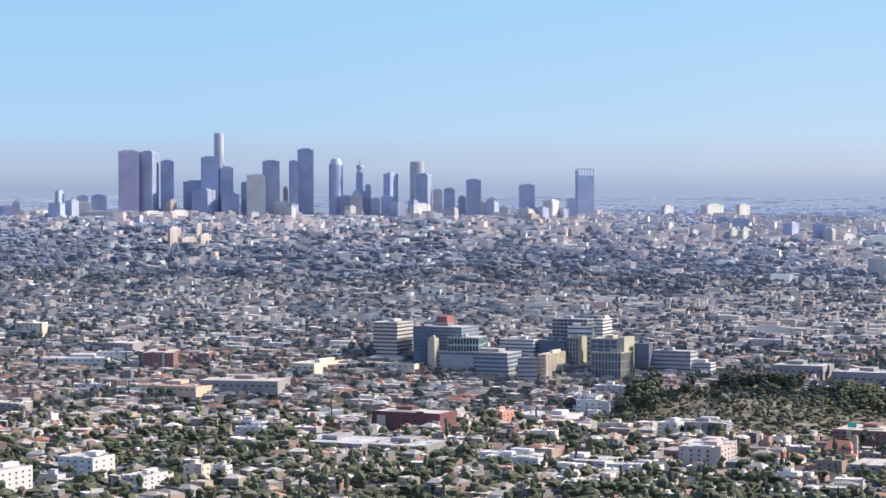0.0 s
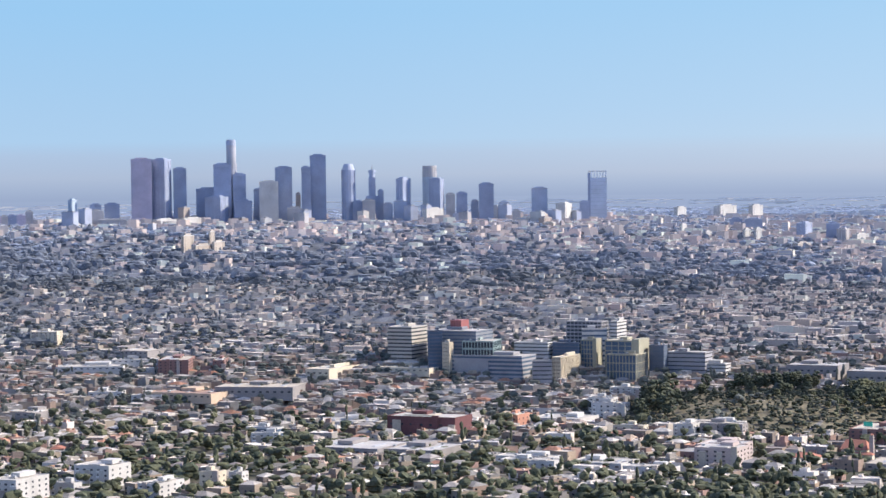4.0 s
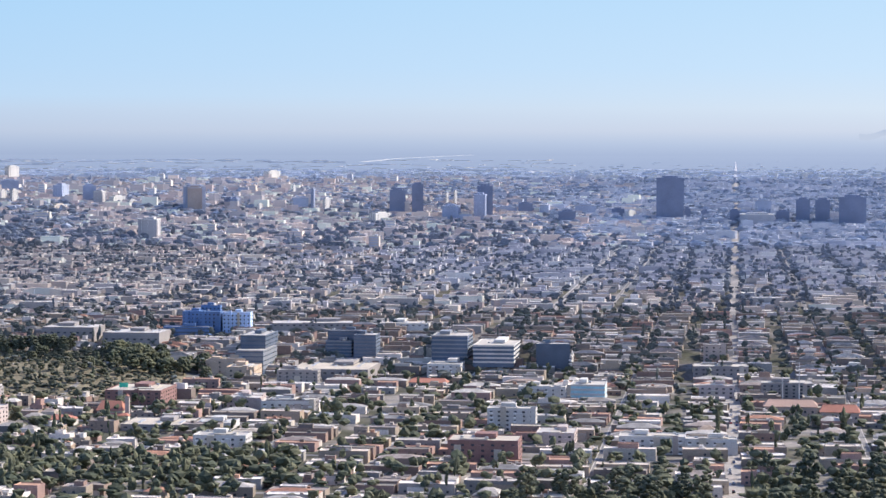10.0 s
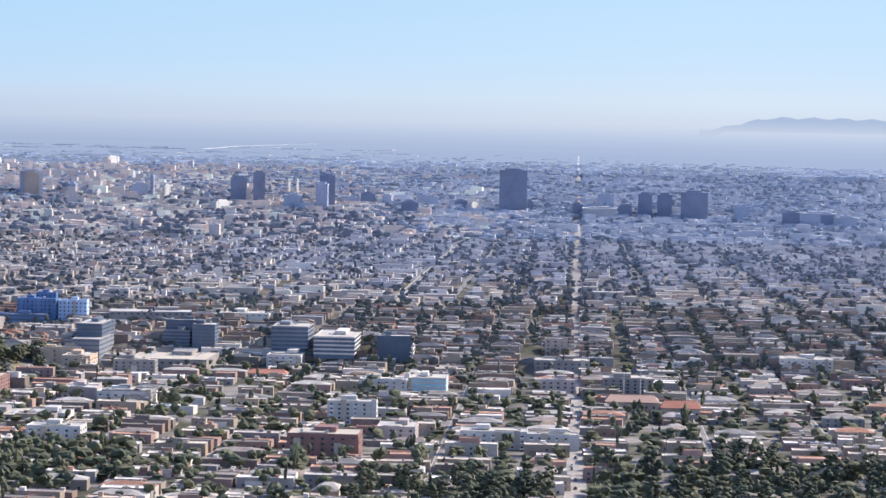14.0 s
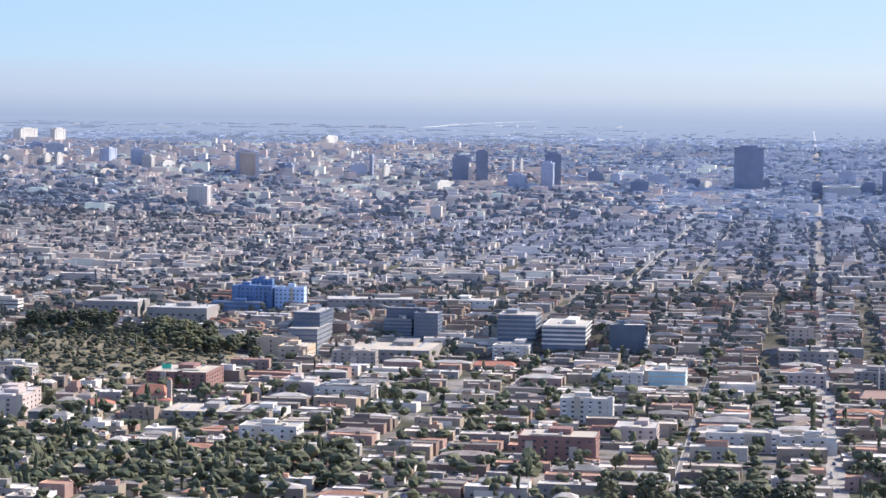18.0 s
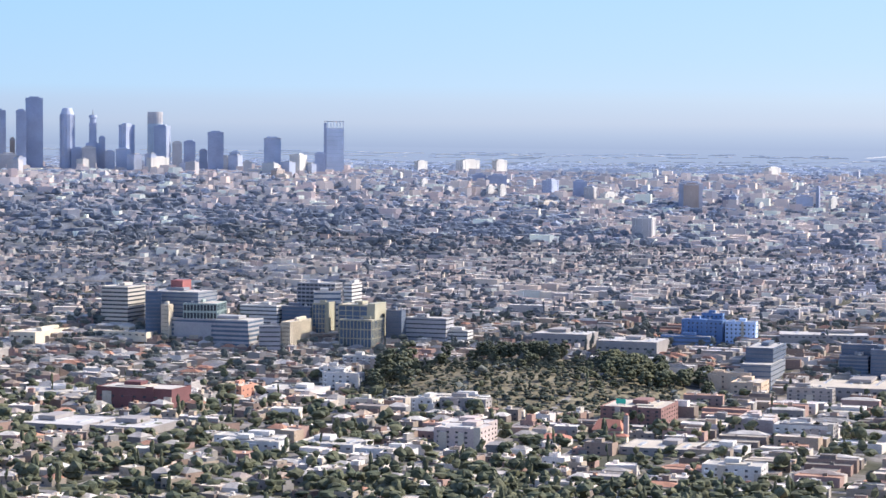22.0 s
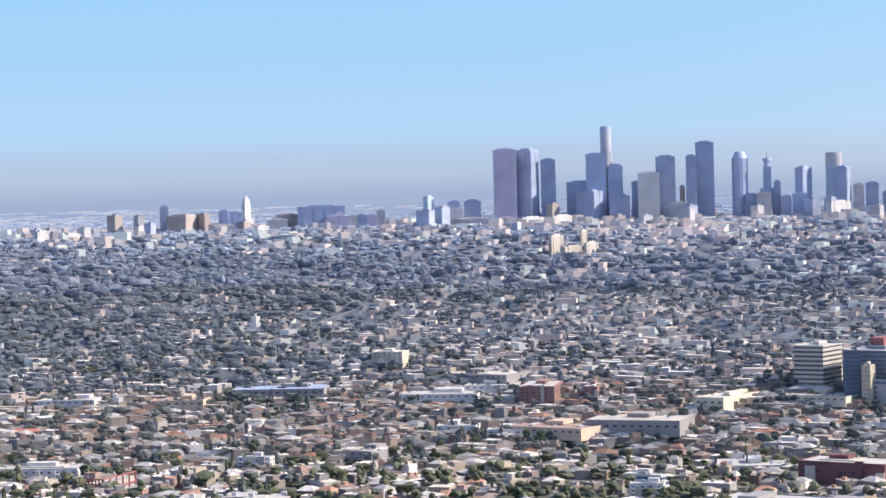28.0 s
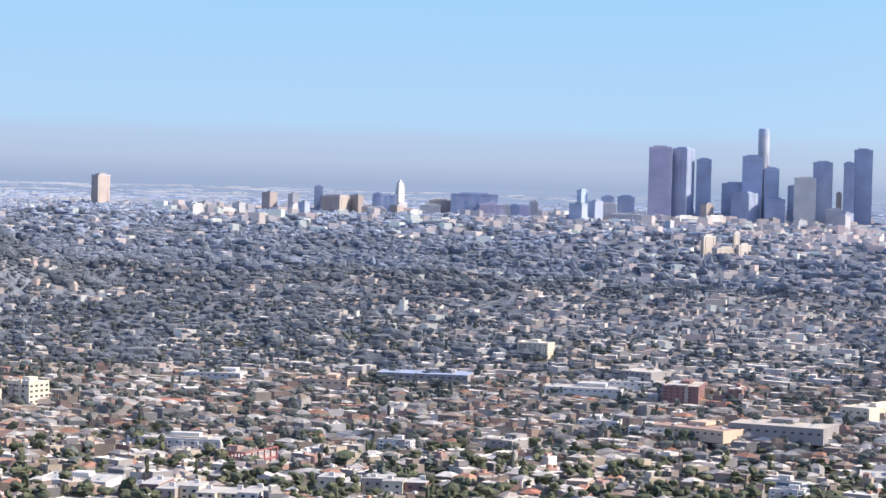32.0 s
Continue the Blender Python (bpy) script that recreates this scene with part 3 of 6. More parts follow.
def halls(key, name, label, wall, roof):
    style(key, name, label, "building", "flat-roofed halls")(lambda e, w, d, h, s: flat_hall(e, w, d, h, wall, roof, s))


halls("flat_yellow", "yellow_hall", "pale yellow flat-roofed hall", "cream", "flat_cream")
halls("flat_grey", "grey_hall", "grey flat-roofed hall with skylights", "grey_stucco", "flat_grey")
halls("flat_cream", "market_hall", "long cream flat-roofed store building", "grey_stucco", "flat_cream")
halls("flat_orange", "orange_hall", "orange-tan long store building", "tan_stucco", "orange_tile")
halls("flat_white", "white_hall", "white flat-roofed low warehouse hall", "white_paint", "flat_white")
halls("flat_blue", "blue_roofed_hall", "low hall with a dull blue roof", "grey_stucco", "blue_glass")


@style("apt_cream", "apartment_row", "long cream apartment row with stepped wings and white roofs", "building", "apartment blocks")
def apartment_row(e, w, d, h, s):
    g = random.Random(s)
    n = max(5, round(w / 13))
    for i in range(n):
        x, hh, dd, yy = -w / 2 + w * (i + 0.5) / n, h * g.uniform(0.55, 0.9), d * g.uniform(0.6, 1.0), g.uniform(-0.25, 0.25) * d
        bw = w / n * 0.94
        wing = part("wing", box_data(bw, dd, hh + 4, x, yy, -4), M[g.choice(["cream", "white_paint", "tan_stone", "brown_stucco"])], e)
        part("roof", box_data(bw + 0.6, dd + 0.6, 0.4, x, yy, hh), M["flat_white"], e)
        part("roof_box", box_data(3.2, 3.0, 2.4, x + g.uniform(-3, 3), yy + g.uniform(-0.3, 0.3) * dd, hh + 0.4), M["white_paint"], e)
        for j in (-1, 1):
            for k in range(2):
                pane(e, x + j * bw * 0.25, yy - dd / 2, 1.2 + k * hh * 0.45, 2.2, 1.6)


@style("west_hosp", "hillside_hospital", "large tan hospital block with stepped flat roofs", "building")
def hillside_hospital(e, w, d, h, s):
    part("lower_block", box_data(w, d * 1.3, h * 0.55 + 4, 0, 0, -4), M["tan_stone"], e)
    part("lower_roof", box_data(w - 1, d * 1.3 - 1, 0.5, 0, 0, h * 0.55), M["flat_cream"], e)
    part("upper_block", box_data(w * 0.78, d * 0.6, h * 0.43, -w * 0.1, d * 0.25, h * 0.55), M["cream"], e)
    part("upper_roof", box_data(w * 0.76, d * 0.56, 0.5, -w * 0.1, d * 0.25, h * 0.98), M["flat_cream"], e)
    for i in range(6):
        pane(e, -w * 0.42 + w * 0.13 * i, d * 0.25 - d * 0.3, h * 0.72, w * 0.08, 1.6)
    for i in range(3):
        part("rooftop_unit", box_data(5, 4, 2.4, -w * 0.3 + w * 0.25 * i, -d * 0.3, h * 0.55 + 0.5), M["metal"], e)
    part("wall_band", box_data(w + 0.4, d * 1.3 + 0.4, 1.0, 0, 0, h * 0.30), M["cream"], e)


@style("church", "church", "cream church nave with bright red tiled roof", "church")
def church(e, w, d, h, s):
    part("wall", box_data(w, d, h * 0.6 + 3, z=-3), M["cream"], e)
    part("roof", hip_data(w, d, h * 0.5, h * 0.6, 0.8, 0.75), M["red_tile"], e)
    part("aisle", box_data(w * 1.3, d * 0.4, h * 0.35 + 3, w * 0.15, -d * 0.55, -3), M["cream"], e)
    part("aisle_roof", hip_data(w * 1.3, d * 0.4, 1.6, h * 0.35, 0.5, 0.8, w * 0.15, -d * 0.55), M["red_tile"], e)
    for i in range(5):
        pane(e, -w * 0.4 + w * 0.2 * i, -d / 2, h * 0.3, 1.2, 2.6)


@style("church_tower", "bell_tower", "slim tan brick bell tower with pointed cap", "tower")
def bell_tower(e, w, d, h, s):
    part("shaft", box_data(w, d, h * 0.84 + 3, z=-3), M["tan_stone"], e)
    part("belfry", join_data(box_data(w * 1.15, d * 1.15, h * 0.02, z=h * 0.84), box_data(w * 0.8, d * 0.8, h * 0.08, z=h * 0.86)), M["tan_stone"], e)
    part("cap", drum_data(w * 0.6, h * 0.07, 8, z=h * 0.94, top=0.1), M["red_tile"], e)


@style("church_hall", "parish_hall", "low parish hall with bright red hipped roof", "building")
def parish_hall(e, w, d, h, s):
    part("wall", box_data(w, d, h * 0.6 + 3, z=-3), M["white_paint"], e)
    part("roof", hip_data(w, d, h * 0.4, h * 0.6), M["red_tile"], e)
    for i in range(5):
        pane(e, -w * 0.4 + w * 0.2 * i, -d / 2, h * 0.2, 1.4, 1.8)


for key, tile, words in (("tile_row", "orange_tile", "long low hall with orange tiled hipped roof"), ("red_tile_row", "red_tile", "low hall with bright red tiled roof")):
    @style(key, "tiled_hall", words, "building", "tiled halls")
    def tiled_hall(e, w, d, h, s, tile=tile):
        h = min(h, 12)
        part("wall", box_data(w, d, h * 0.6 + 3, z=-3), M["tan_stone"], e)
        part("roof", hip_data(w, d, h * 0.4, h * 0.6, 0.8, 0.8), M[tile], e)
        part("ridge_cap", box_data(w * 0.8, 0.5, 0.3, 0, 0, h * 1.0 + 0.25), M[tile], e)
        for i in range(7):
            pane(e, -w * 0.42 + w * 0.14 * i, -d / 2, h * 0.2, 1.6, 1.8)


@style("red_row", "red_store", "bright red storefront block with framed bays", "building")
def red_store(e, w, d, h, s):
    part("wall", box_data(w, d, h * 0.7 + 3, z=-3), M["pink_stucco"], e)
    part("roof", box_data(w + 0.8, d + 0.8, 0.5, z=h * 0.7), M["flat_cream"], e)
    for k in (0.36, 0.96):
        part("beam", box_data(w + 1.0, 0.8, 0.9, 0, -d / 2 - 0.6, h * k), M["red_panel"], e)
        part("beam", box_data(0.8, d + 1.0, 0.9, w / 2 + 0.6, 0, h * k), M["red_panel"], e)
    for i in range(6):
        part("post", box_data(0.8, 0.8, h, -w / 2 + w * i / 5, -d / 2 - 0.6, 0), M["red_panel"], e)
        part("post", box_data(0.8, 0.8, h, w / 2 + 0.6, -d / 2 + d * i / 5, 0), M["red_panel"], e)
    for i in range(5):
        pane(e, -w * 0.4 + w * 0.2 * i, -d / 2, h * 0.12, w * 0.13, h * 0.22)


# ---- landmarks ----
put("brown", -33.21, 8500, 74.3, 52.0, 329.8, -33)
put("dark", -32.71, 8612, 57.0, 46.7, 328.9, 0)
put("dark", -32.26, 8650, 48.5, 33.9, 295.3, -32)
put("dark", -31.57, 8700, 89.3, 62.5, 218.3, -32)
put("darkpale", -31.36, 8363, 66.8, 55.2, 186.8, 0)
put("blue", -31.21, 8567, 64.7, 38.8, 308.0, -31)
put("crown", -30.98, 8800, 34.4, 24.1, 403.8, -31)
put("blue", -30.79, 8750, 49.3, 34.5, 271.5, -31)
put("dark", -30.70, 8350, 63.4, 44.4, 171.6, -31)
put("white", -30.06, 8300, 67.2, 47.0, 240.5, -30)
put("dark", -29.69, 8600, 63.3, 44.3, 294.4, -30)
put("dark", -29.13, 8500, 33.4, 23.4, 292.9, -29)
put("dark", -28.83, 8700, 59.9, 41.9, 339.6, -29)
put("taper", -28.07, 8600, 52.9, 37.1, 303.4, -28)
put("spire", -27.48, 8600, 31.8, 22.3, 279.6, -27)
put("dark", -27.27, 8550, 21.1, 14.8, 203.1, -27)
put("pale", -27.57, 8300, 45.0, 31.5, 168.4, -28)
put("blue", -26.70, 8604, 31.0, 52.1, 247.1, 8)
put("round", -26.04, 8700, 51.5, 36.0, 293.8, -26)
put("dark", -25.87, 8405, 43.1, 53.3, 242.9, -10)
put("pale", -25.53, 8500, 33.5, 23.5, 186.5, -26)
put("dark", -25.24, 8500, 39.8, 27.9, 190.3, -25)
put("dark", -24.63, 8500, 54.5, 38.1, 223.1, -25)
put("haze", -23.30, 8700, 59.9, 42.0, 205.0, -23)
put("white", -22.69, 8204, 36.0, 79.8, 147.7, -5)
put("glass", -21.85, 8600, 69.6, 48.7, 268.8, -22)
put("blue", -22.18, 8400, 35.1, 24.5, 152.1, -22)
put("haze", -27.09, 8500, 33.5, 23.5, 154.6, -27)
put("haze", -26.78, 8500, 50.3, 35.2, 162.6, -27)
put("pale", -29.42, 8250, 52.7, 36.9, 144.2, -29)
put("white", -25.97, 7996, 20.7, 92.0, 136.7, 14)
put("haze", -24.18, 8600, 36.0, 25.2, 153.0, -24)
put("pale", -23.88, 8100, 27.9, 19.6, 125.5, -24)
put("yellow", -23.05, 7205, 32.7, 22.7, 94.1, 0)
put("yellow", -24.15, 7200, 15.8, 45.9, 89.8, 14)
put("tan", -23.16, 7503, 23.2, 39.7, 106.5, 14)
put("haze", -30.35, 8700, 25.6, 17.9, 213.0, -30)
put("dark", -27.84, 8500, 39.8, 27.9, 163.8, -28)
put("white", -32.65, 7994, 21.9, 95.7, 110.5, 12)
put("flatwhite", -31.98, 8044, 21.9, 95.6, 113.1, 12)
put("tan", -29.33, 8700, 17.1, 12.0, 194.7, -29)
put("haze", -24.92, 8600, 27.6, 19.3, 160.2, -25)
put("yellow", -32.09, 5848, 9.1, 37.8, 93.8, 12)
put("yellow", -31.49, 5899, 4.4, 18.5, 102.5, 12)
put("yellow", -31.33, 5758, 8.9, 37.8, 77.8, 12)
put("yellow", -31.73, 5797, 14.9, 62.3, 68.8, 12)
put("tan", -45.50, 8801, 25.1, 87.6, 190.6, -20)
put("cityhall", -38.92, 8601, 14.4, 29.6, 201.7, 0)
put("blue", -39.26, 8500, 77.3, 46.4, 150.2, -39)
put("tanpale", -40.25, 8311, 70.7, 107.1, 142.8, -10)
put("dark", -40.71, 8500, 27.6, 16.6, 172.7, -41)
put("dark", -39.40, 8450, 27.4, 16.5, 154.2, -39)
put("dark", -37.27, 8500, 154.2, 69.4, 160.5, -37)
put("brown", -36.90, 8300, 75.2, 45.1, 129.3, -37)
put("pale", -36.57, 8280, 25.0, 15.0, 127.6, -37)
put("dark", -36.38, 8300, 34.0, 20.4, 129.2, -36)
put("brown", -36.16, 8300, 32.2, 19.3, 129.1, -36)
put("brown", -36.88, 8350, 27.0, 16.2, 136.1, -37)
put("bluepale", -34.90, 8401, 14.9, 74.7, 182.2, -20)
put("dark", -34.62, 8500, 31.0, 18.6, 145.3, -35)
put("pale", -34.31, 8400, 48.5, 29.1, 142.3, -34)
put("dark", -33.94, 8500, 54.5, 32.7, 165.3, -34)
put("pale", -33.92, 8200, 96.2, 57.7, 110.3, -34)
put("brown", -33.27, 8200, 38.4, 23.0, 110.2, -33)
put("pale", -38.24, 8350, 63.2, 37.9, 121.9, -38)
put("white", -37.52, 8097, 30.2, 94.9, 96.3, 6)
put("tan", -38.03, 8700, 75.3, 45.2, 135.4, -38)
put("white", -34.84, 7898, 16.8, 58.0, 98.5, 6)
put("white", -34.12, 7198, 25.1, 88.8, 72.4, 6)
put("yellow", -41.41, 6660, 41.5, 24.9, 73.2, -41)
put("white", -43.31, 7599, 18.8, 48.4, 112.7, 6)
put("white", -42.66, 7598, 27.9, 73.4, 101.1, 6)
put("yellow", -48.30, 7800, 85.4, 51.3, 150.8, -48)
put("white", -41.16, 7999, 17.8, 49.5, 115.8, 6)
put("pale", -39.40, 8000, 60.5, 36.3, 111.8, -39)
put("white", -38.57, 7999, 15.8, 47.9, 106.5, 6)
put("pale", -35.96, 8500, 27.4, 16.5, 142.0, -36)
put("tan", -39.62, 8300, 39.5, 23.7, 112.0, -40)
put("darkpale", -34.34, 8450, 39.8, 23.9, 163.8, -34)
put("darkslab", -1.62, 6176, 73.0, 43.8, 122.5, -2)
put("haze", -13.48, 6600, 63.4, 38.1, 90.4, -13)
put("haze", -10.84, 6600, 43.4, 26.0, 57.2, -11)
put("darkpale", -10.53, 6601, 8.2, 26.4, 81.7, 0)
put("white", -10.19, 6500, 8.1, 27.6, 56.8, 24)
put("darkk", -8.42, 6350, 43.6, 26.2, 85.0, -8)
put("darkk", -7.92, 6358, 31.2, 18.7, 101.2, -8)
put("pale", -8.18, 6300, 12.4, 7.4, 51.9, -8)
put("blue", -7.07, 6089, 43.8, 49.9, 46.8, 0)
put("white", -7.18, 6800, 3.5, 13.6, 65.2, 24)
put("white", -6.97, 6800, 3.5, 13.7, 72.3, 24)
put("darkk", -6.23, 6266, 41.7, 25.0, 97.7, -6)
put("blue", -6.35, 6102, 30.2, 37.6, 77.6, 0)
put("darkk", -5.22, 6450, 39.8, 23.9, 45.5, -5)
put("haze", -5.70, 6500, 59.3, 35.6, 32.4, -6)
put("haze", -4.73, 6401, 25.4, 52.7, 42.7, 0)
put("darkk", -4.18, 5900, 43.7, 26.2, 38.5, -4)
put("haze", -3.72, 6402, 57.0, 26.3, 41.5, 0)
put("darkk", -2.91, 6300, 34.2, 20.5, 34.4, -3)
put("darkk", -1.19, 6150, 16.7, 10.0, 39.7, -1)
put("darkk", -0.76, 6200, 21.4, 12.8, 31.6, -1)
put("darkk", -0.02, 6000, 25.0, 15.0, 39.9, -0)
put("grid", 0.53, 5900, 86.8, 52.1, 32.5, 1)
put("haze", 0.68, 6500, 44.6, 26.8, 55.3, 1)
put("darkk", 1.16, 5950, 33.5, 20.1, 39.1, 1)
put("darkk", 1.65, 6000, 35.2, 21.1, 69.7, 2)
put("darkk", 2.13, 6000, 36.6, 21.9, 69.1, 2)
put("dark2", 2.86, 5900, 67.4, 40.4, 78.7, 3)
put("blue", 4.04, 5900, 31.4, 18.8, 46.0, 4)
put("darkk", 5.23, 5700, 42.5, 25.5, 38.5, 5)
put("haze", 5.90, 5750, 85.3, 51.2, 36.1, 6)
put("darkk", 6.11, 5700, 31.3, 18.8, 34.6, 6)
put("pale", -14.59, 5068, 42.4, 34.1, 43.2, 0)
put("blue", -3.13, 6400, 17.4, 10.4, 29.6, -3)
put("white", -2.59, 6200, 8.7, 40.6, 29.6, 24)
put("haze", 6.56, 5700, 51.6, 31.0, 28.9, 7)
put("white", -9.44, 6000, 3.2, 11.2, 24.6, 24)
put("white", -8.85, 6000, 21.0, 75.7, 28.3, 24)
put("darkk", -12.61, 6702, 21.5, 37.2, 52.2, 0)
put("blue", -16.75, 7210, 29.7, 74.1, 84.4, 0)
put("blue", -16.06, 7095, 40.2, 24.1, 84.5, -16)
put("pale", -15.81, 6909, 28.3, 37.7, 69.9, 0)
put("white", -15.38, 6866, 18.1, 59.2, 54.3, 20)
put("white", -19.80, 9300, 19.7, 55.0, 118.9, 20)
put("white", -18.69, 9300, 35.3, 102.4, 124.4, 20)
put("white", -17.94, 9300, 21.8, 65.2, 124.6, 20)
put("blue", -18.43, 7739, 42.0, 25.2, 92.6, -18)
put("blue", -18.00, 7619, 58.2, 34.9, 92.0, -18)
put("white", -18.17, 6828, 9.0, 26.7, 73.0, 20)
put("white", -17.89, 6779, 8.9, 26.7, 76.1, 20)
put("white", -19.73, 7238, 9.0, 25.4, 82.8, 20)
put("white", -19.13, 6779, 10.3, 29.6, 67.8, 20)
put("yellow", -16.82, 6395, 18.9, 58.8, 41.3, 20)
put("white", -15.02, 6779, 10.4, 34.6, 44.5, 20)
put("tan", -13.47, 6500, 39.9, 23.9, 89.2, -13)
put("dark", -12.48, 6535, 21.3, 29.8, 56.4, 0)
put("white", -11.85, 6496, 6.2, 23.2, 39.3, 20)
put("white", -11.54, 9300, 22.4, 84.9, 105.6, 20)
put("white", -11.00, 7565, 4.5, 17.5, 74.2, 20)
put("hosp_tan", -26.64, 2680, 31.8, 42.9, 40.8, 0)
put("hosp_blue", -25.32, 2591, 61.2, 46.9, 40.9, 0)
put("hosp_dark", -25.95, 2480, 15.9, 9.6, 47.9, -26)
put("hosp_cream", -25.64, 2451, 8.1, 9.8, 37.0, 0)
put("hosp_green", -24.78, 2503, 34.8, 42.8, 34.6, -12)
put("hosp_red", -25.33, 2662, 13.8, 21.5, 47.9, 0)
put("hosp_garage", -24.62, 2443, 95.5, 38.2, 23.2, 0)
put("hosp_white", -23.48, 2608, 41.9, 16.7, 25.7, 0)
put("hosp_bar", -23.28, 2310, 19.9, 12.0, 26.9, -23)
put("hosp_cream", -22.67, 2387, 9.6, 54.6, 24.6, 0)
put("hosp_grid", -22.14, 2688, 44.7, 21.3, 44.6, 0)
put("hosp_arch", -21.96, 2600, 28.8, 17.3, 40.9, -22)
put("hosp_white", -21.37, 2621, 9.0, 30.0, 48.1, 0)
put("hosp_dark", -22.63, 2566, 32.7, 13.1, 27.6, 0)
put("hosp_ochre", -22.02, 2555, 18.3, 23.5, 31.3, 0)
put("hosp_ochre", -21.16, 2446, 38.5, 30.2, 37.4, 0)
put("hosp_ribs", -21.16, 2382, 33.1, 34.2, 27.5, 0)
put("hosp_slate", -20.38, 2444, 16.6, 12.1, 32.4, 0)
put("hosp_bar", -19.60, 2466, 43.3, 23.7, 23.4, 0)
put("hosp_white", -19.13, 2452, 43.4, 17.4, 12.4, 0)
put("flat_yellow", -26.48, 2512, 65.2, 58.7, 5.6, 0)
put("brick", -26.11, 1864, 61.9, 33.0, 15.6, 0)
put("orange", -23.94, 1932, 13.1, 24.7, 9.5, 0)
put("flat_grey", -27.91, 1729, 61.9, 55.7, 6.2, 0)
put("flat_grey", -26.45, 1718, 58.5, 52.7, 5.4, 0)
put("flat_white", -22.73, 1939, 46.3, 41.6, 5.5, 0)
put("flat_yellow", -28.52, 2469, 29.1, 71.2, 8.9, 0)
put("flat_orange", -31.99, 2236, 76.1, 60.0, 6.1, 0)
put("flat_cream", -30.30, 2249, 79.9, 60.0, 9.5, -14)
put("white_off", -30.24, 1867, 29.1, 11.6, 8.9, 0)
put("flat_white", -28.09, 1939, 47.9, 43.1, 5.0, -28)
put("apt_white", -36.31, 1488, 21.2, 36.1, 18.1, 0)
put("apt_white", -34.27, 1576, 28.5, 27.2, 15.3, 0)
put("apt_white", -35.19, 1538, 20.3, 9.7, 9.0, 0)
put("apt_white", -32.84, 1509, 16.6, 31.2, 10.1, 0)
put("apt_cream2", -31.55, 1549, 13.3, 13.1, 12.1, 0)
put("apt_white", -30.91, 1575, 10.4, 9.0, 8.5, 0)
put("apt_white", -21.12, 2197, 34.5, 13.8, 9.1, 0)
put("apt_pink", -18.76, 1669, 32.1, 34.6, 12.9, 0)
put("apt_white", -23.65, 1643, 43.9, 17.6, 7.9, 0)
put("apt_white", -18.91, 1867, 43.0, 17.2, 9.3, 0)
put("apt_cream2", -21.09, 1833, 26.4, 10.6, 10.4, 0)
put("apt_white", -21.77, 2048, 24.3, 11.0, 13.3, 0)
put("flat_cream", -36.07, 2094, 43.0, 38.7, 5.0, 0)
put("flat_cream", -33.48, 2861, 82.1, 60.0, 6.5, 0)
put("apt_white", -20.58, 1597, 37.4, 15.0, 5.7, 0)
put("flat_grey", -16.43, 2437, 56.1, 50.5, 11.2, 0)
put("flat_grey", -14.89, 2337, 58.7, 52.8, 12.8, 0)
put("apt_red", -14.81, 1777, 44.2, 51.2, 13.1, 0)
put("church", -15.53, 1686, 18.5, 14.2, 12.9, 0)
put("church_tower", -15.15, 1684, 3.0, 3.0, 19.8, 0)
put("church_hall", -16.77, 1663, 21.0, 14.5, 7.2, 0)
put("apt_pink", -18.82, 1639, 31.5, 30.6, 14.1, 0)
put("apt_pink", -12.21, 1728, 25.1, 20.5, 11.9, 0)
put("apt_white", -19.68, 1847, 16.9, 20.4, 9.8, 0)
put("apt_grey", -18.77, 1842, 35.8, 14.3, 10.5, 0)
put("apt_white", -11.11, 1704, 40.2, 20.4, 11.6, 0)
put("flat_white", -12.99, 1628, 30.7, 27.6, 5.0, 0)
put("flat_white", -21.76, 1627, 40.6, 36.5, 5.0, 0)
put("apt_white", -23.57, 1622, 41.9, 16.8, 7.7, 0)
put("apt_white", -21.58, 2003, 31.6, 12.6, 12.6, 0)
put("flat_cream", -14.29, 1621, 49.2, 44.3, 5.0, 0)
put("bigblue", -13.27, 2510, 42.1, 16.8, 21.5, 0)
put("bigblue", -13.06, 2562, 22.2, 9.0, 24.5, 0)
put("blue_wing", -12.41, 2487, 30.8, 12.3, 21.9, 0)
put("blue_low", -13.64, 2451, 50.1, 20.1, 9.5, 0)
put("slate_off", -11.87, 2152, 24.0, 59.2, 24.3, 0)
put("slate_low", -11.94, 2066, 25.6, 63.9, 17.6, 0)
put("office", -9.87, 2206, 25.7, 10.3, 14.4, 0)
put("slate_off", -9.18, 2184, 21.7, 27.5, 21.8, 0)
put("slate_off", -9.74, 2243, 31.7, 12.7, 21.4, 0)
put("flat_cream", -9.88, 1995, 69.1, 105.0, 7.2, 0)
put("office", -7.04, 2144, 34.6, 44.1, 24.4, 0)
put("white_off", -5.90, 2129, 38.5, 78.9, 16.7, 0)
put("glass_off", -4.52, 2079, 30.3, 18.2, 22.6, -5)
put("apt_white", -4.04, 2085, 1.6, 34.7, 11.3, 0)
put("teal_off", -3.61, 1817, 27.5, 33.7, 12.6, 0)
put("stucco_tan", -13.00, 2003, 24.8, 13.2, 14.8, 0)
put("stucco_tan", -12.25, 1958, 24.2, 32.0, 13.2, 0)
put("stucco_tan", -12.65, 1993, 32.0, 12.8, 17.2, 0)
put("apt_grey", -10.89, 1923, 34.8, 13.9, 13.5, 0)
put("apt_pink", -12.18, 1747, 22.5, 34.9, 10.2, 0)
put("apt_grey", -11.04, 1704, 36.3, 20.5, 12.5, 0)
put("apt_white", -5.53, 1613, 34.4, 13.8, 16.6, 0)
put("apt_white", -12.79, 1508, 35.4, 20.7, 11.1, 0)
put("apt_white", -2.02, 1499, 43.4, 21.6, 11.8, 0)
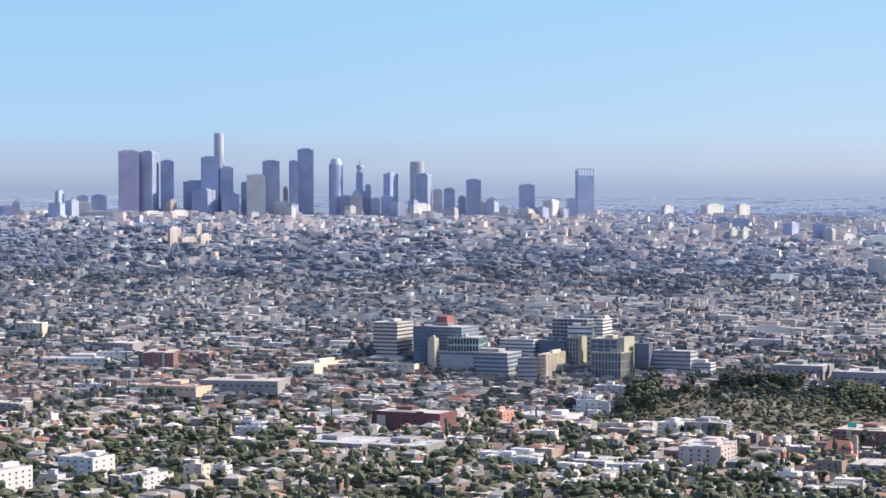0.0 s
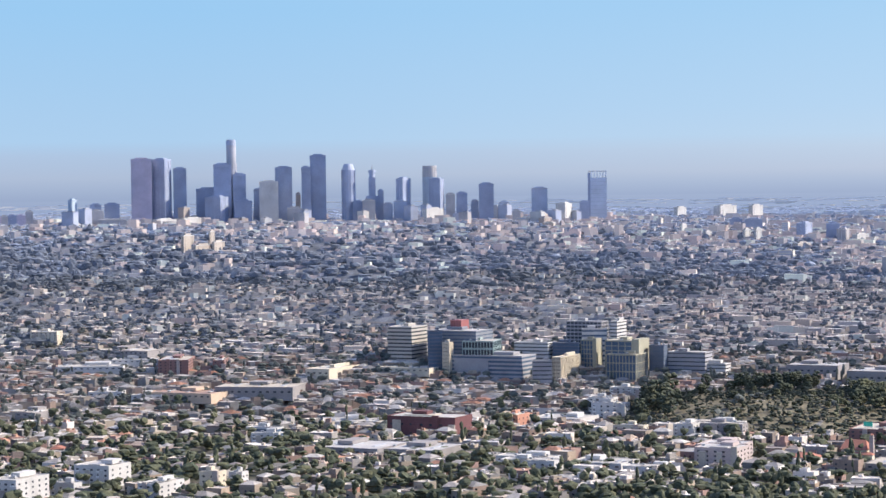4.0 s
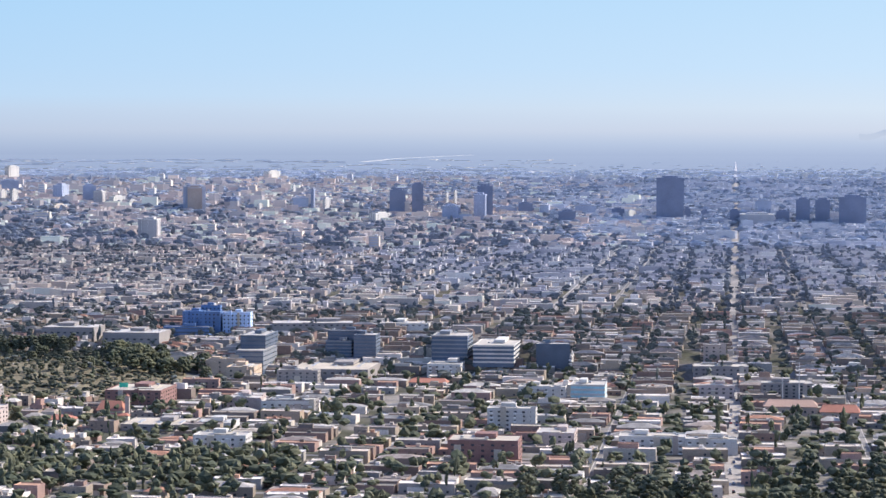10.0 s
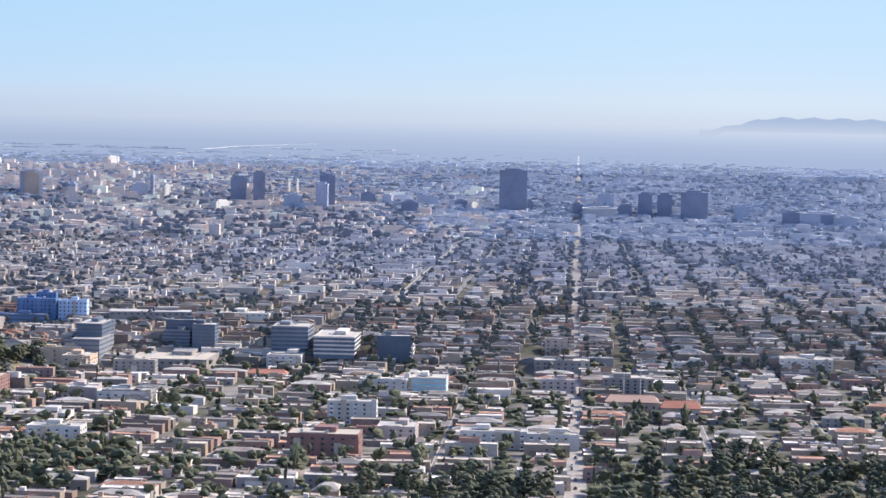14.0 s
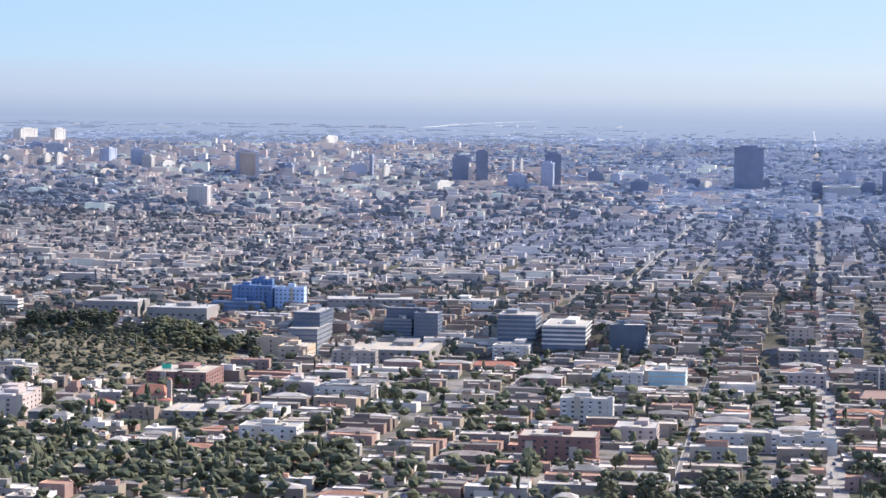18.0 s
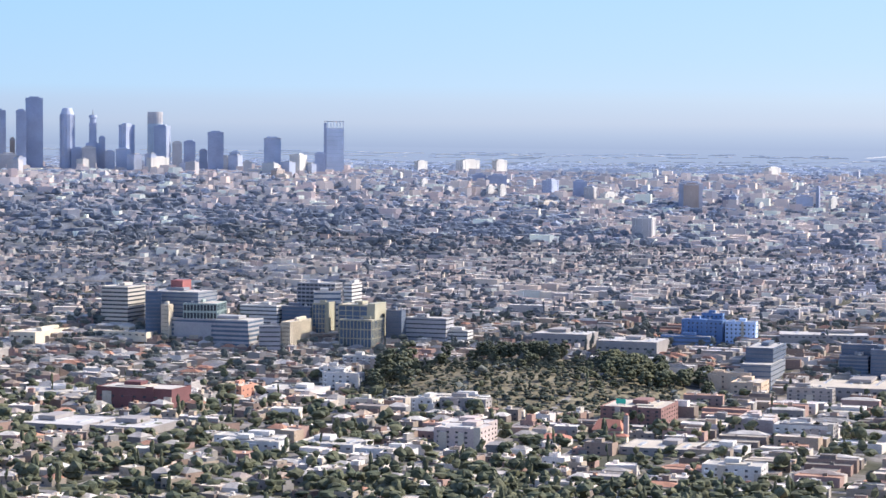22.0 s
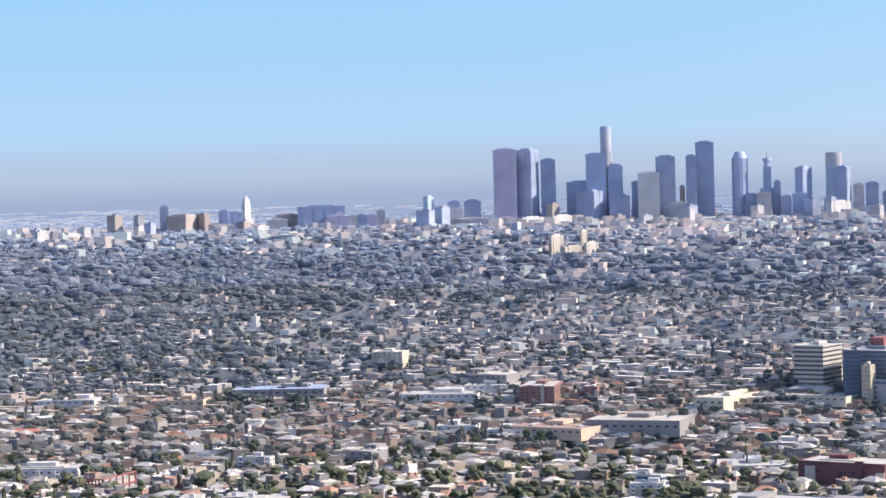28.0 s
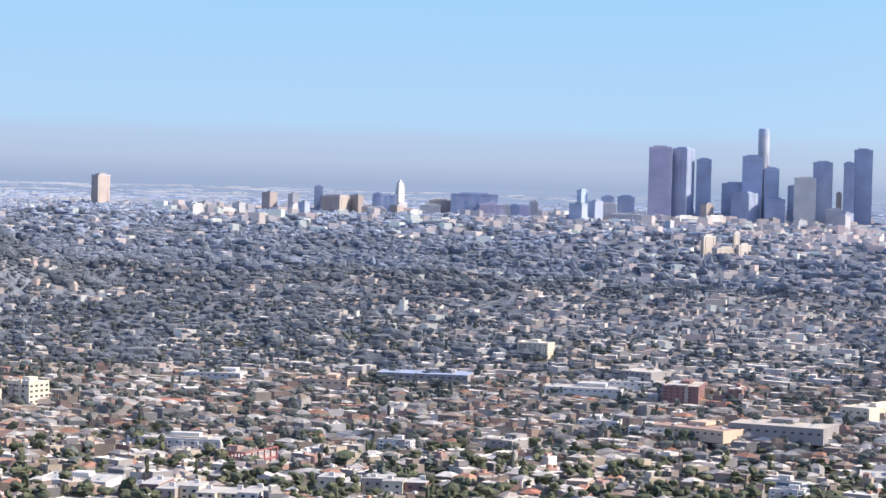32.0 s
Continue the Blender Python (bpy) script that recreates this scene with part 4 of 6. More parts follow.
put("apt_white", -0.56, 1496, 33.2, 13.3, 11.0, 0)
put("apt_tan", -0.51, 2136, 19.5, 11.7, 18.3, -1)
put("apt_grey", -0.33, 1989, 47.5, 28.5, 12.0, -0)
put("apt_grey", 1.29, 1850, 40.8, 24.5, 12.3, 1)
put("apt_white", 5.66, 2070, 47.7, 28.6, 11.9, 6)
put("flat_white", 2.79, 2076, 31.4, 28.2, 5.0, 3)
put("red_tile_row", 2.60, 1694, 28.1, 16.9, 12.4, 3)
put("tile_row", 1.39, 1730, 39.0, 23.4, 10.9, 1)
put("apt_red", -6.21, 1444, 44.8, 29.8, 15.3, 0)
put("apt_pink", -4.41, 1523, 25.7, 31.4, 10.5, 0)
put("apt_white", -4.77, 1815, 37.4, 14.9, 11.0, 0)
put("apt_pink", -0.43, 1837, 28.1, 11.3, 11.2, 0)
put("apt_white", -7.18, 2005, 29.9, 41.2, 10.9, 0)
put("red_tile_row", -7.63, 1903, 31.6, 12.7, 7.7, 0)
put("flat_white", -8.17, 2549, 55.6, 50.0, 5.0, 0)
put("flat_grey", -10.54, 2549, 90.2, 60.0, 5.4, -11)
put("west_hosp", -47.55, 2463, 37.3, 37.4, 22.0, -10)
put("west_low", -47.04, 2337, 34.1, 13.6, 14.1, -20)
put("west_hosp_b", -46.06, 2361, 23.0, 27.6, 19.3, -10)
put("red_row", -41.20, 1901, 12.8, 45.7, 11.2, -15)
put("apt_cream", -42.12, 1741, 90.1, 36.1, 10.1, -30)
put("apt_cream", -38.56, 1787, 71.3, 28.5, 10.5, -30)
put("flat_blue", -37.85, 2719, 93.1, 60.0, 7.1, -30)
put("flat_white", -34.56, 2625, 86.5, 60.0, 5.2, -25)
put("flat_white", -33.36, 2721, 55.8, 50.2, 5.2, -25)
put("apt_red", -32.40, 2576, 33.5, 66.8, 14.0, -25)
put("apt_red", -31.31, 2608, 13.1, 52.2, 10.4, -25)
put("apt_white", -42.84, 2011, 69.8, 27.9, 8.2, -30)
put("apt_white", -47.28, 2026, 37.9, 15.1, 11.0, -30)
put("apt_white", -38.32, 2024, 26.0, 10.6, 9.2, -20)
put("flat_orange", -39.95, 2619, 52.0, 46.8, 6.7, -30)
put("apt_cream2", -35.59, 3076, 36.2, 28.7, 19.2, -20)
put("flat_white", -44.51, 1791, 47.0, 42.3, 5.0, -30)
put("flat_white", -42.22, 2692, 56.6, 50.9, 5.1, -30)
put("red_tile_row", -43.11, 2369, 24.8, 10.9, 5.7, -30)
put("red_tile_row", -35.36, 1793, 9.9, 14.7, 5.4, -30)
put("flat_white", -34.12, 2283, 33.6, 30.3, 5.0, -25)
put("flat_white", -33.12, 2238, 29.5, 26.6, 5.0, -25)
put("apt_white", -30.22, 1818, 22.3, 9.0, 9.4, -20)
# lots before the church and other landmarks kept clear for the camera's view
for az, r in ((-15.6, 1600), (-16.9, 1590), (-15.1, 1600), (-26.0, 1700), (-23.8, 2230), (-9.9, 1900)):
    TAKEN.append((*polar(az, r), 40, 16, 14))
low = random.Random(21)
for i in range(34):
    put(low.choice(["mini_pale", "mini_haze", "mini_haze", "mini_white", "mini_tan"]), low.uniform(-44, -21.5), low.uniform(7700, 8900), low.uniform(26, 62), low.uniform(20, 34), low.uniform(108, 150), low.uniform(0, 36))
for i in range(12):
    put(low.choice(["mini_pale", "mini_haze", "mini_white", "mini_haze"]), low.uniform(-21.5, 8.5), low.uniform(5600, 8200), low.uniform(24, 56), low.uniform(18, 30), low.uniform(20, 44), 0)

# ---- ground, roads, distance ----
def sheet(name, material, rr, aa, lift=0.0, label="", kind="structure"):
    """A land sheet over ranges rr and bearings aa."""
    R, A = np.meshgrid(rr, np.radians(aa), indexing="ij")
    x, y = R * np.sin(A), R * np.cos(A)
    v = warp(np.stack([x, y, terrain(x, y) + lift], -1).reshape(-1, 3))
    n, m = R.shape
    i = np.arange((n - 1) * m).reshape(n - 1, m)[:, :-1].ravel()
    f = np.stack([i, i + m, i + m + 1, i + 1], 1)
    me = bpy.data.meshes.new(name)
    me.from_pydata(v.tolist(), [], f.tolist())
    me.materials.append(material)
    ob = tagged(new(name, me), label, "", "", kind)
    for p in me.polygons:
        p.use_smooth = True
    return ob


gm, gn, gl, gb = nodes_of("city_ground", 0.95)
gp = gn.new("ShaderNodeNewGeometry")
gt = gn.new("ShaderNodeTexNoise")
gt.inputs["Scale"].default_value, gt.inputs["Detail"].default_value = 0.02, 6
gl.new(gp.outputs["Position"], gt.inputs["Vector"])
gr = gn.new("ShaderNodeValToRGB")
for i, (q, c) in enumerate(((0.40, (0.06, 0.062, 0.040)), (0.50, (0.105, 0.098, 0.078)), (0.56, (0.17, 0.157, 0.142)), (0.66, (0.23, 0.21, 0.19)))):
    e = gr.color_ramp.elements[i] if i < 2 else gr.color_ramp.elements.new(q)
    e.position, e.color = q, (*c, 1)
gl.new(gt.outputs["Fac"], gr.inputs[0])
worn(gm, gn, gl, gb, gr.outputs[0], 0.25, 0.3, 0.01, 0.0)
rr = np.concatenate([np.linspace(1, 1200, 14), np.linspace(1250, 2600, 70), np.geomspace(2660, 9400, 45)])
sheet("ground", gm, rr[rr < 3300], np.linspace(-70, 30, 201), label="sunlit city ground of dusty lots and dry grass")
# haze put into the far ground colour, bluer than the near sheet
hazed_soil = leaves("haze_tinted_ground", (0.155, 0.168, 0.19), (0.18, 0.19, 0.21), "object")
sheet("ground_far", hazed_soil, np.concatenate([rr[rr < 3300][-1:], np.linspace(3300, 9400, 240)]), np.linspace(-70, 30, 301), label="ground of the far districts reaching the horizon, haze in its pale colour")
sheet("ground_behind", gm, rr, np.linspace(30, 290, 66), label="open ground behind the lookout")

# bowl of distant haze and sky, glowing in colours graded by height
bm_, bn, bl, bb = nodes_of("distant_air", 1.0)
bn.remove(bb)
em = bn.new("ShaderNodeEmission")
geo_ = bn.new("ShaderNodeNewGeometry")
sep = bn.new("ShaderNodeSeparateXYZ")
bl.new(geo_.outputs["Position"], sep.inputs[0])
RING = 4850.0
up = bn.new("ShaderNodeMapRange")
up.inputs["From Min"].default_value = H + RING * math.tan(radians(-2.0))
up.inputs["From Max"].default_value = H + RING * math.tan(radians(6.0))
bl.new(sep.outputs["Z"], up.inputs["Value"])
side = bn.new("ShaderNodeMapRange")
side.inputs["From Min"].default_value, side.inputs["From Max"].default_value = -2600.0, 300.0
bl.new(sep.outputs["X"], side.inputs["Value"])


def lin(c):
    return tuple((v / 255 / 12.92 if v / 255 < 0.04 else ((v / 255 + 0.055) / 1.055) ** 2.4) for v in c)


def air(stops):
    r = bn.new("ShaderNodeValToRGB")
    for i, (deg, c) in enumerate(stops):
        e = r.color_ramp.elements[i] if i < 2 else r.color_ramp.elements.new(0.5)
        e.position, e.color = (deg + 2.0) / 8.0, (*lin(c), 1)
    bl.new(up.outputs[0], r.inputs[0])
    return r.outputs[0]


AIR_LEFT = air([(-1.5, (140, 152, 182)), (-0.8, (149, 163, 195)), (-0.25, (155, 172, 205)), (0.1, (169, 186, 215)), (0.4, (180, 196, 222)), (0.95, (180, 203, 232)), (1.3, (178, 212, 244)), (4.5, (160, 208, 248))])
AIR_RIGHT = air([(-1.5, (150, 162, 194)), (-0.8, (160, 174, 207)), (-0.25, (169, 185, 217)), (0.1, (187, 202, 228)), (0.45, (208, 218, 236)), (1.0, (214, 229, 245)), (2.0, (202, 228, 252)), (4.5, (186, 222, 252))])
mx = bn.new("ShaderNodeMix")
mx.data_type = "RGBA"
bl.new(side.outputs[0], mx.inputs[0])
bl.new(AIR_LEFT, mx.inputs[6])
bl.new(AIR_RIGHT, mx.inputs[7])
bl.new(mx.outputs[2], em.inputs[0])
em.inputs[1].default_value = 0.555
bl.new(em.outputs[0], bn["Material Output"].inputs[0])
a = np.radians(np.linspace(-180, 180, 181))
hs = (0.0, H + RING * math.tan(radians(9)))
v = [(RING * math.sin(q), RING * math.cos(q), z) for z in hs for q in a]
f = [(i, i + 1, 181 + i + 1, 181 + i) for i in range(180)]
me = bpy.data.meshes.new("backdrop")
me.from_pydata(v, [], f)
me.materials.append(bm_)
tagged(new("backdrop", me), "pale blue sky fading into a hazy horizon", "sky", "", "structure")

# far headland: a glowing sheet, its haze colour painted paler towards the foot
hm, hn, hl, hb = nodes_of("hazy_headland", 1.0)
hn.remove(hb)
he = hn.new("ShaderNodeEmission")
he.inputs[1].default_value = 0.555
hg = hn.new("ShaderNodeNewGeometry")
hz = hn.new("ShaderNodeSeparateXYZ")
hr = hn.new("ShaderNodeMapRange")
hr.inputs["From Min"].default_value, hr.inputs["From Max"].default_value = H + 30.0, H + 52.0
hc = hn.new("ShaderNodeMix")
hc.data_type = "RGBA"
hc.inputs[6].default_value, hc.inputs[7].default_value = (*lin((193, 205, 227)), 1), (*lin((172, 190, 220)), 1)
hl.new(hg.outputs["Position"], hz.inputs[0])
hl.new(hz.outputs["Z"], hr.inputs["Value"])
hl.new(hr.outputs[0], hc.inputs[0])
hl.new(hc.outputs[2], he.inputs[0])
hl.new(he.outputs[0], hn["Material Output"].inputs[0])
pts = []
for i in range(61):
    az = 3.0 + 12.0 * i / 60
    top = 0.36 + 0.34 * float(smooth(2.9, 5.0, az)) - 0.10 * float(smooth(6.0, 11.0, az)) + 0.02 * math.sin(az * 9.0) + 0.012 * math.sin(az * 23.0)
    x, y = polar(az, 4780)
    pts.append((x, y, H + 4780 * math.tan(radians(top))))
v = [(x, y, H + 4780 * math.tan(radians(0.34))) for x, y, z in pts] + pts + [(x * 1.006, y * 1.006, z - 12) for x, y, z in pts]
f = [(i + 61 * k, i + 1 + 61 * k, 62 + i + 61 * k, 61 + i + 61 * k) for i in range(60) for k in (0, 1)]
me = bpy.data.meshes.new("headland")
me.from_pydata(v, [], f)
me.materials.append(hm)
tagged(new("headland", me), "low headland on the horizon, glowing in haze colours", "hill", "", "structure")


def ribbon(name, material, line, width, lift, label):
    """A road along plan points."""
    line = np.asarray(line, float)
    d = np.gradient(line, axis=0)
    d /= np.linalg.norm(d, axis=1)[:, None]
    n = np.stack([-d[:, 1], d[:, 0]], 1) * width / 2
    p = np.concatenate([line + n, line - n])
    v = warp(np.column_stack([p, terrain(p[:, 0], p[:, 1]) + lift]))
    k = len(line)
    me = bpy.data.meshes.new(name)
    me.from_pydata(v.tolist(), [], [(i, i + 1, k + i + 1, k + i) for i in range(k - 1)])
    me.materials.append(material)
    return tagged(new(name, me), label, "road", "streets", "structure")


NS = [0.0] + [-86.0, -156.0, -226.0, -308.0] + [-386.0 - 75.0 * i for i in range(30)] + [88.0 + 84.0 * i for i in range(5)]
for i, x in enumerate(NS):
    ys = np.geomspace(1120, 9000 if i == 0 else 5200, 60)
    ribbon("road", M["avenue"] if i == 0 else M["pavement"], [(x, y) for y in ys], 13.0 if i == 0 else (8.5 if x in (-226.0, -308.0) else 5.0), 0.25, "long straight pale avenue running to the horizon" if i == 0 else "straight residential street with pale kerbs")
    ribbon("carriageway", M["avenue"] if i == 0 else M["asphalt"], [(x, y) for y in ys], 9.0 if i == 0 else 3.4, 0.35, "grey asphalt carriageway")
EW = [1130 + 165 * i for i in range(15)]
for y in EW:
    ribbon("cross_street", M["asphalt"], [(x, y) for x in np.linspace(-2700, 420, 60)], 8, 0.3, "grey asphalt cross street")

# the far plain has no ground colour: it glows with the bowl's haze
plain = sheet("plain_far", bm_, np.geomspace(9390, 42000, 26), np.linspace(-180, 180, 181), 0.0, "far plain glowing in haze colours towards the horizon")

# ---- generic city ----
rng = np.random.default_rng(7)


def lots(r0, r1, dx, dy, jitter):
    """Lot centres on the street grid inside the view's wedge."""
    out = []
    for x in np.arange(-r1 * 0.80, r1 * 0.22, dx):
        for y in np.arange(r0 * 0.6, r1, dy):
            out.append((x, y))
    p = np.array(out) + rng.uniform(-jitter, jitter, (len(out), 2))
    r = np.hypot(p[:, 0], p[:, 1])
    az = np.degrees(np.arctan2(p[:, 0], p[:, 1]))
    return p[(r > r0) & (r < r1) & (az > -51) & (az < 12)]


def patch(p, wide=1.1, deep=0.05):
    """Slow uneven variation over the districts, about 0 to 1: groves against built blocks."""
    az = np.degrees(np.arctan2(p[:, 0], p[:, 1]))
    u, v = az / wide, np.log(np.hypot(p[:, 0], p[:, 1])) / deep
    out = np.zeros(len(p))
    for k, amp in ((1.0, 0.6), (2.3, 0.4)):
        a, b = u * k + 40 * k, v * k + 17 * k
        i, j = np.floor(a), np.floor(b)
        fa, fb = smooth(0, 1, a - i), smooth(0, 1, b - j)

        def dot(m, n):
            q = np.sin(m * 127.1 + n * 311.7) * 43758.5453
            return q - np.floor(q)
        out += amp * ((dot(i, j) * (1 - fa) + dot(i + 1, j) * fa) * (1 - fb) + (dot(i, j + 1) * (1 - fa) + dot(i + 1, j + 1) * fa) * fb)
    return smooth(0.33, 0.67, out)




def belt(p):
    """Wooded ridges between the built districts, about 0 to 1."""
    r, az = np.hypot(p[:, 0], p[:, 1]), np.degrees(np.arctan2(p[:, 0], p[:, 1]))
    near_ridge = smooth(3900, 4500, r) * smooth(6000, 5300, r) * smooth(-13, -19, az)
    west = smooth(-33, -40, az) * smooth(2500, 3200, r) * smooth(7600, 6800, r)
    return np.clip(0.65 * near_ridge + 0.45 * west, 0, 1)


def clear(p, grow=0.0):
    """True where no built landmark, hill or avenue lies."""
    ok = np.ones(len(p), bool)
    for x, y, rad, a, b in TAKEN:
        ok &= ~((np.abs(p[:, 0] - x) < a + grow) & (np.abs(p[:, 1] - y) < b + grow))
    r = np.hypot(p[:, 0], p[:, 1])
    az = np.degrees(np.arctan2(p[:, 0], p[:, 1]))
    ok &= np.hypot((az + 17.2) / 4.6, (r - 2015) / 200) > 0.95
    ok &= np.abs(p[:, 0]) > 11 + max(grow, 0)
    return ok


def street_free(p, half):
    x = p[:, 0]
    d = np.min(np.abs(x[:, None] - np.array(NS)[None, :]), axis=1)
    e = np.min(np.abs(p[:, 1][:, None] - np.array(EW)[None, :]), axis=1)
    return (d > half) & (e > half)


def boxes_joined(name, B, mats, label, roofs=None):
    """Many small buildings as one piece: rows x, y, w, d, h, turn; hip: height of a pitched roof or 0."""
    B = np.asarray(B, float)
    n = len(B)
    c, s = np.cos(B[:, 5]), np.sin(B[:, 5])
    z0 = terrain(B[:, 0], B[:, 1])
    hip = np.zeros(n) if roofs is None else roofs
    V = []
    for zz in (0, 1, 2):
        for i, j in ((-1, -1), (1, -1), (1, 1), (-1, 1)):
            g = np.where(zz == 2, np.where(hip > 0, np.where(np.abs(i) > 0, 0.35, 0.1), 0.94), 1.0)
            gy = np.where(zz == 2, np.where(hip > 0, 0.06, 0.94), 1.0)
            a, b = i * B[:, 2] / 2 * g, j * B[:, 3] / 2 * gy
            z = z0 + (-2.0 if zz == 0 else B[:, 4] if zz == 1 else B[:, 4] + np.where(hip > 0, hip, -0.5))
            z = z * np.ones(n)
            V.append(np.stack([B[:, 0] + a * c - b * s, B[:, 1] + a * s + b * c, z], 1))
    V = warp(np.stack(V, 1).reshape(-1, 3))
    F, I = [], []
    quads = [(0, 1, 5, 4, 0), (1, 2, 6, 5, 0), (2, 3, 7, 6, 0), (3, 0, 4, 7, 0), (4, 5, 9, 8, 1), (5, 6, 10, 9, 1), (6, 7, 11, 10, 1), (7, 4, 8, 11, 1), (8, 9, 10, 11, 1)]
    base = np.arange(n)[:, None] * 12
    F = np.stack([base + np.array(q[:4])[None, :] for q in quads], 1).reshape(-1, 4)
    I = np.tile([q[4] for q in quads], n)
    hipf = np.repeat(hip > 0, 9)
    I = np.where((I == 1) & hipf, 2 if len(mats) > 2 else 1, I)
    me = bpy.data.meshes.new(name)
    me.vertices.add(len(V))
    me.vertices.foreach_set("co", V.ravel())
    me.loops.add(F.size)
    me.loops.foreach_set("vertex_index", F.ravel())
    me.polygons.add(len(F))
    me.polygons.foreach_set("loop_start", np.arange(0, F.size, 4))
    me.polygons.foreach_set("material_index", I.astype(np.int32))
    for m in mats:
        me.materials.append(m)
    me.update(calc_edges=True)
    me.shade_flat()
    return tagged(new(name, me), label, "houses", "", "stuff")


ICO_V = np.array([(0, 0, -1)] + [(0.894 * math.cos(1.2566 * i), 0.894 * math.sin(1.2566 * i), -0.447) for i in range(5)]
                 + [(0.894 * math.cos(1.2566 * i + 0.628), 0.894 * math.sin(1.2566 * i + 0.628), 0.447) for i in range(5)] + [(0, 0, 1)])
ICO_F = np.array([(0, 1 + (i + 1) % 5, 1 + i) for i in range(5)] + [(1 + i, 1 + (i + 1) % 5, 6 + i) for i in range(5)]
                 + [(1 + (i + 1) % 5, 6 + (i + 1) % 5, 6 + i) for i in range(5)] + [(6 + i, 6 + (i + 1) % 5, 11) for i in range(5)])


def clumps_joined(name, C, material, label, cat="trees"):
    """Leaf clumps: rows x, y, z, width, height, in plan metres."""
    C = np.asarray(C, float)
    n = len(C)
    jit = rng.uniform(0.6, 1.3, (n, 12, 1))
    v = ICO_V[None] * jit * np.stack([C[:, 3], C[:, 3], C[:, 4]], 1)[:, None, :] / 2
    a = rng.uniform(0, 6.28, n)
    c, s = np.cos(a)[:, None], np.sin(a)[:, None]
    v = np.stack([v[..., 0] * c - v[..., 1] * s, v[..., 0] * s + v[..., 1] * c, v[..., 2]], -1) + C[:, None, :3]
    V = warp(v.reshape(-1, 3))
    F = (np.arange(n)[:, None, None] * 12 + ICO_F[None]).reshape(-1, 3)
    me = bpy.data.meshes.new(name)
    me.vertices.add(len(V))
    me.vertices.foreach_set("co", V.ravel())
    me.loops.add(F.size)
    me.loops.foreach_set("vertex_index", F.ravel())
    me.polygons.add(len(F))
    me.polygons.foreach_set("loop_start", np.arange(0, F.size, 3))
    me.materials.append(material)
    me.update(calc_edges=True)
    me.shade_flat()
    return tagged(new(name, me), label, cat, "", "stuff")


def tree_rows(p, k, wide, tall):
    """Clump rows for trees at plan points: k clumps a tree."""
    out = []
    n = len(p)
    hh = rng.uniform(0.55, 1.45, n) ** 1.3 * tall
    ww = rng.uniform(0.6, 1.4, n) * wide
    slim = rng.random(n) < 0.07
    ww = np.where(slim, ww * 0.4, ww)
    hh = np.where(slim, hh * 1.5, hh)
    for i in range(k):
        a = rng.uniform(0, 6.28, n)
        q = rng.uniform(0, 0.34, n) * ww * (k > 1)
        x, y = p[:, 0] + q * np.cos(a), p[:, 1] + q * np.sin(a)
        u = rng.uniform(0.30, 0.85, n)
        g = rng.uniform(0.45, 0.85, n) if k > 1 else np.ones(n)
        out.append(np.stack([x, y, terrain(x, y) + hh * (u if k > 1 else 0.5), ww * g, hh * g * (0.62 if k > 1 else 1.0)], 1))
    return np.concatenate(out)


# near lots: single houses and blocks
near = lots(1150, 2750, 16.5, 19.0, 2.5)
near = near[np.degrees(np.arctan2(near[:, 0], near[:, 1])) < -16]
deep_lots = np.array([(x + o, y) for x in NS for o in (-19.0, 19.0) for y in np.arange(1150, 2750, 15.5)])
deep_lots = deep_lots + rng.normal(0, 1.0, deep_lots.shape) + np.column_stack([np.zeros(len(deep_lots)), np.repeat(rng.uniform(-8, 8, len(deep_lots) // 104 + 1), 104)[:len(deep_lots)]])
da, dr = np.degrees(np.arctan2(deep_lots[:, 0], deep_lots[:, 1])), np.hypot(deep_lots[:, 0], deep_lots[:, 1])
near = np.concatenate([near, deep_lots[(da >= -16) & (da < 12) & (dr > 1150) & (dr < 2750)]])
near = near[clear(near, 4) & street_free(near, 6.5)]
az_ = np.degrees(np.arctan2(near[:, 0], near[:, 1]))
rad_ = np.hypot(near[:, 0], near[:, 1])
leafy = smooth(-14, -30, az_)
grove = smooth(-0.6, 0.4, az_) * smooth(1430, 1390, rad_)
pn = patch(near, 0.9, 0.035)
trade = smooth(1780, 1980, rad_) * smooth(-16, -20, az_)
keep = rng.random(len(near)) < np.clip(1.02 - 0.10 * leafy - (0.42 + 0.28 * leafy) * pn * (1 - 0.6 * trade), 0, 1) * (1 - 0.9 * grove)
houses, gaps = near[keep], near[~keep]
az_, rad_, leafy = az_[keep], rad_[keep], leafy[keep]
order = np.argsort(rad_)
first = order[:125]
rest = order[125:]


def block_proto(w, d, h, n, bays):
    e = thing("apartment_house", pose(0, 0, -900), "stuccoed apartment house with flat roof and dark windows", "house", "houses")
    part("wall", box_data(w - 0.02, d - 0.02, h - 0.9 + 3, z=-3), M["wall"], e)
    part("parapet", roof_slab(e, w, d, h, "roof"), M["wall"], e)
    s = (h - 1.0) / n
    for i in range(n):
        for j in range(bays):
            pane(e, -w / 2 + w * (j + 0.5) / bays, -d / 2, i * s + 0.9, 1.5, 1.3)
    pane(e, w / 2, -d * 0.2, 0.9, 1.5, 1.3, 1)
    pane(e, w / 2, d * 0.25, (n - 1) * s + 0.9, 1.5, 1.3, 1)
    part("rooftop_unit", box_data(1.6, 1.4, 1.1, w * 0.2, d * 0.1, h - 0.6), M["metal"], e)
    part("stair_head", box_data(2.6, 3.0, 2.2, -w * 0.22, d * 0.2, h - 0.6), M["wall"], e)
    return e


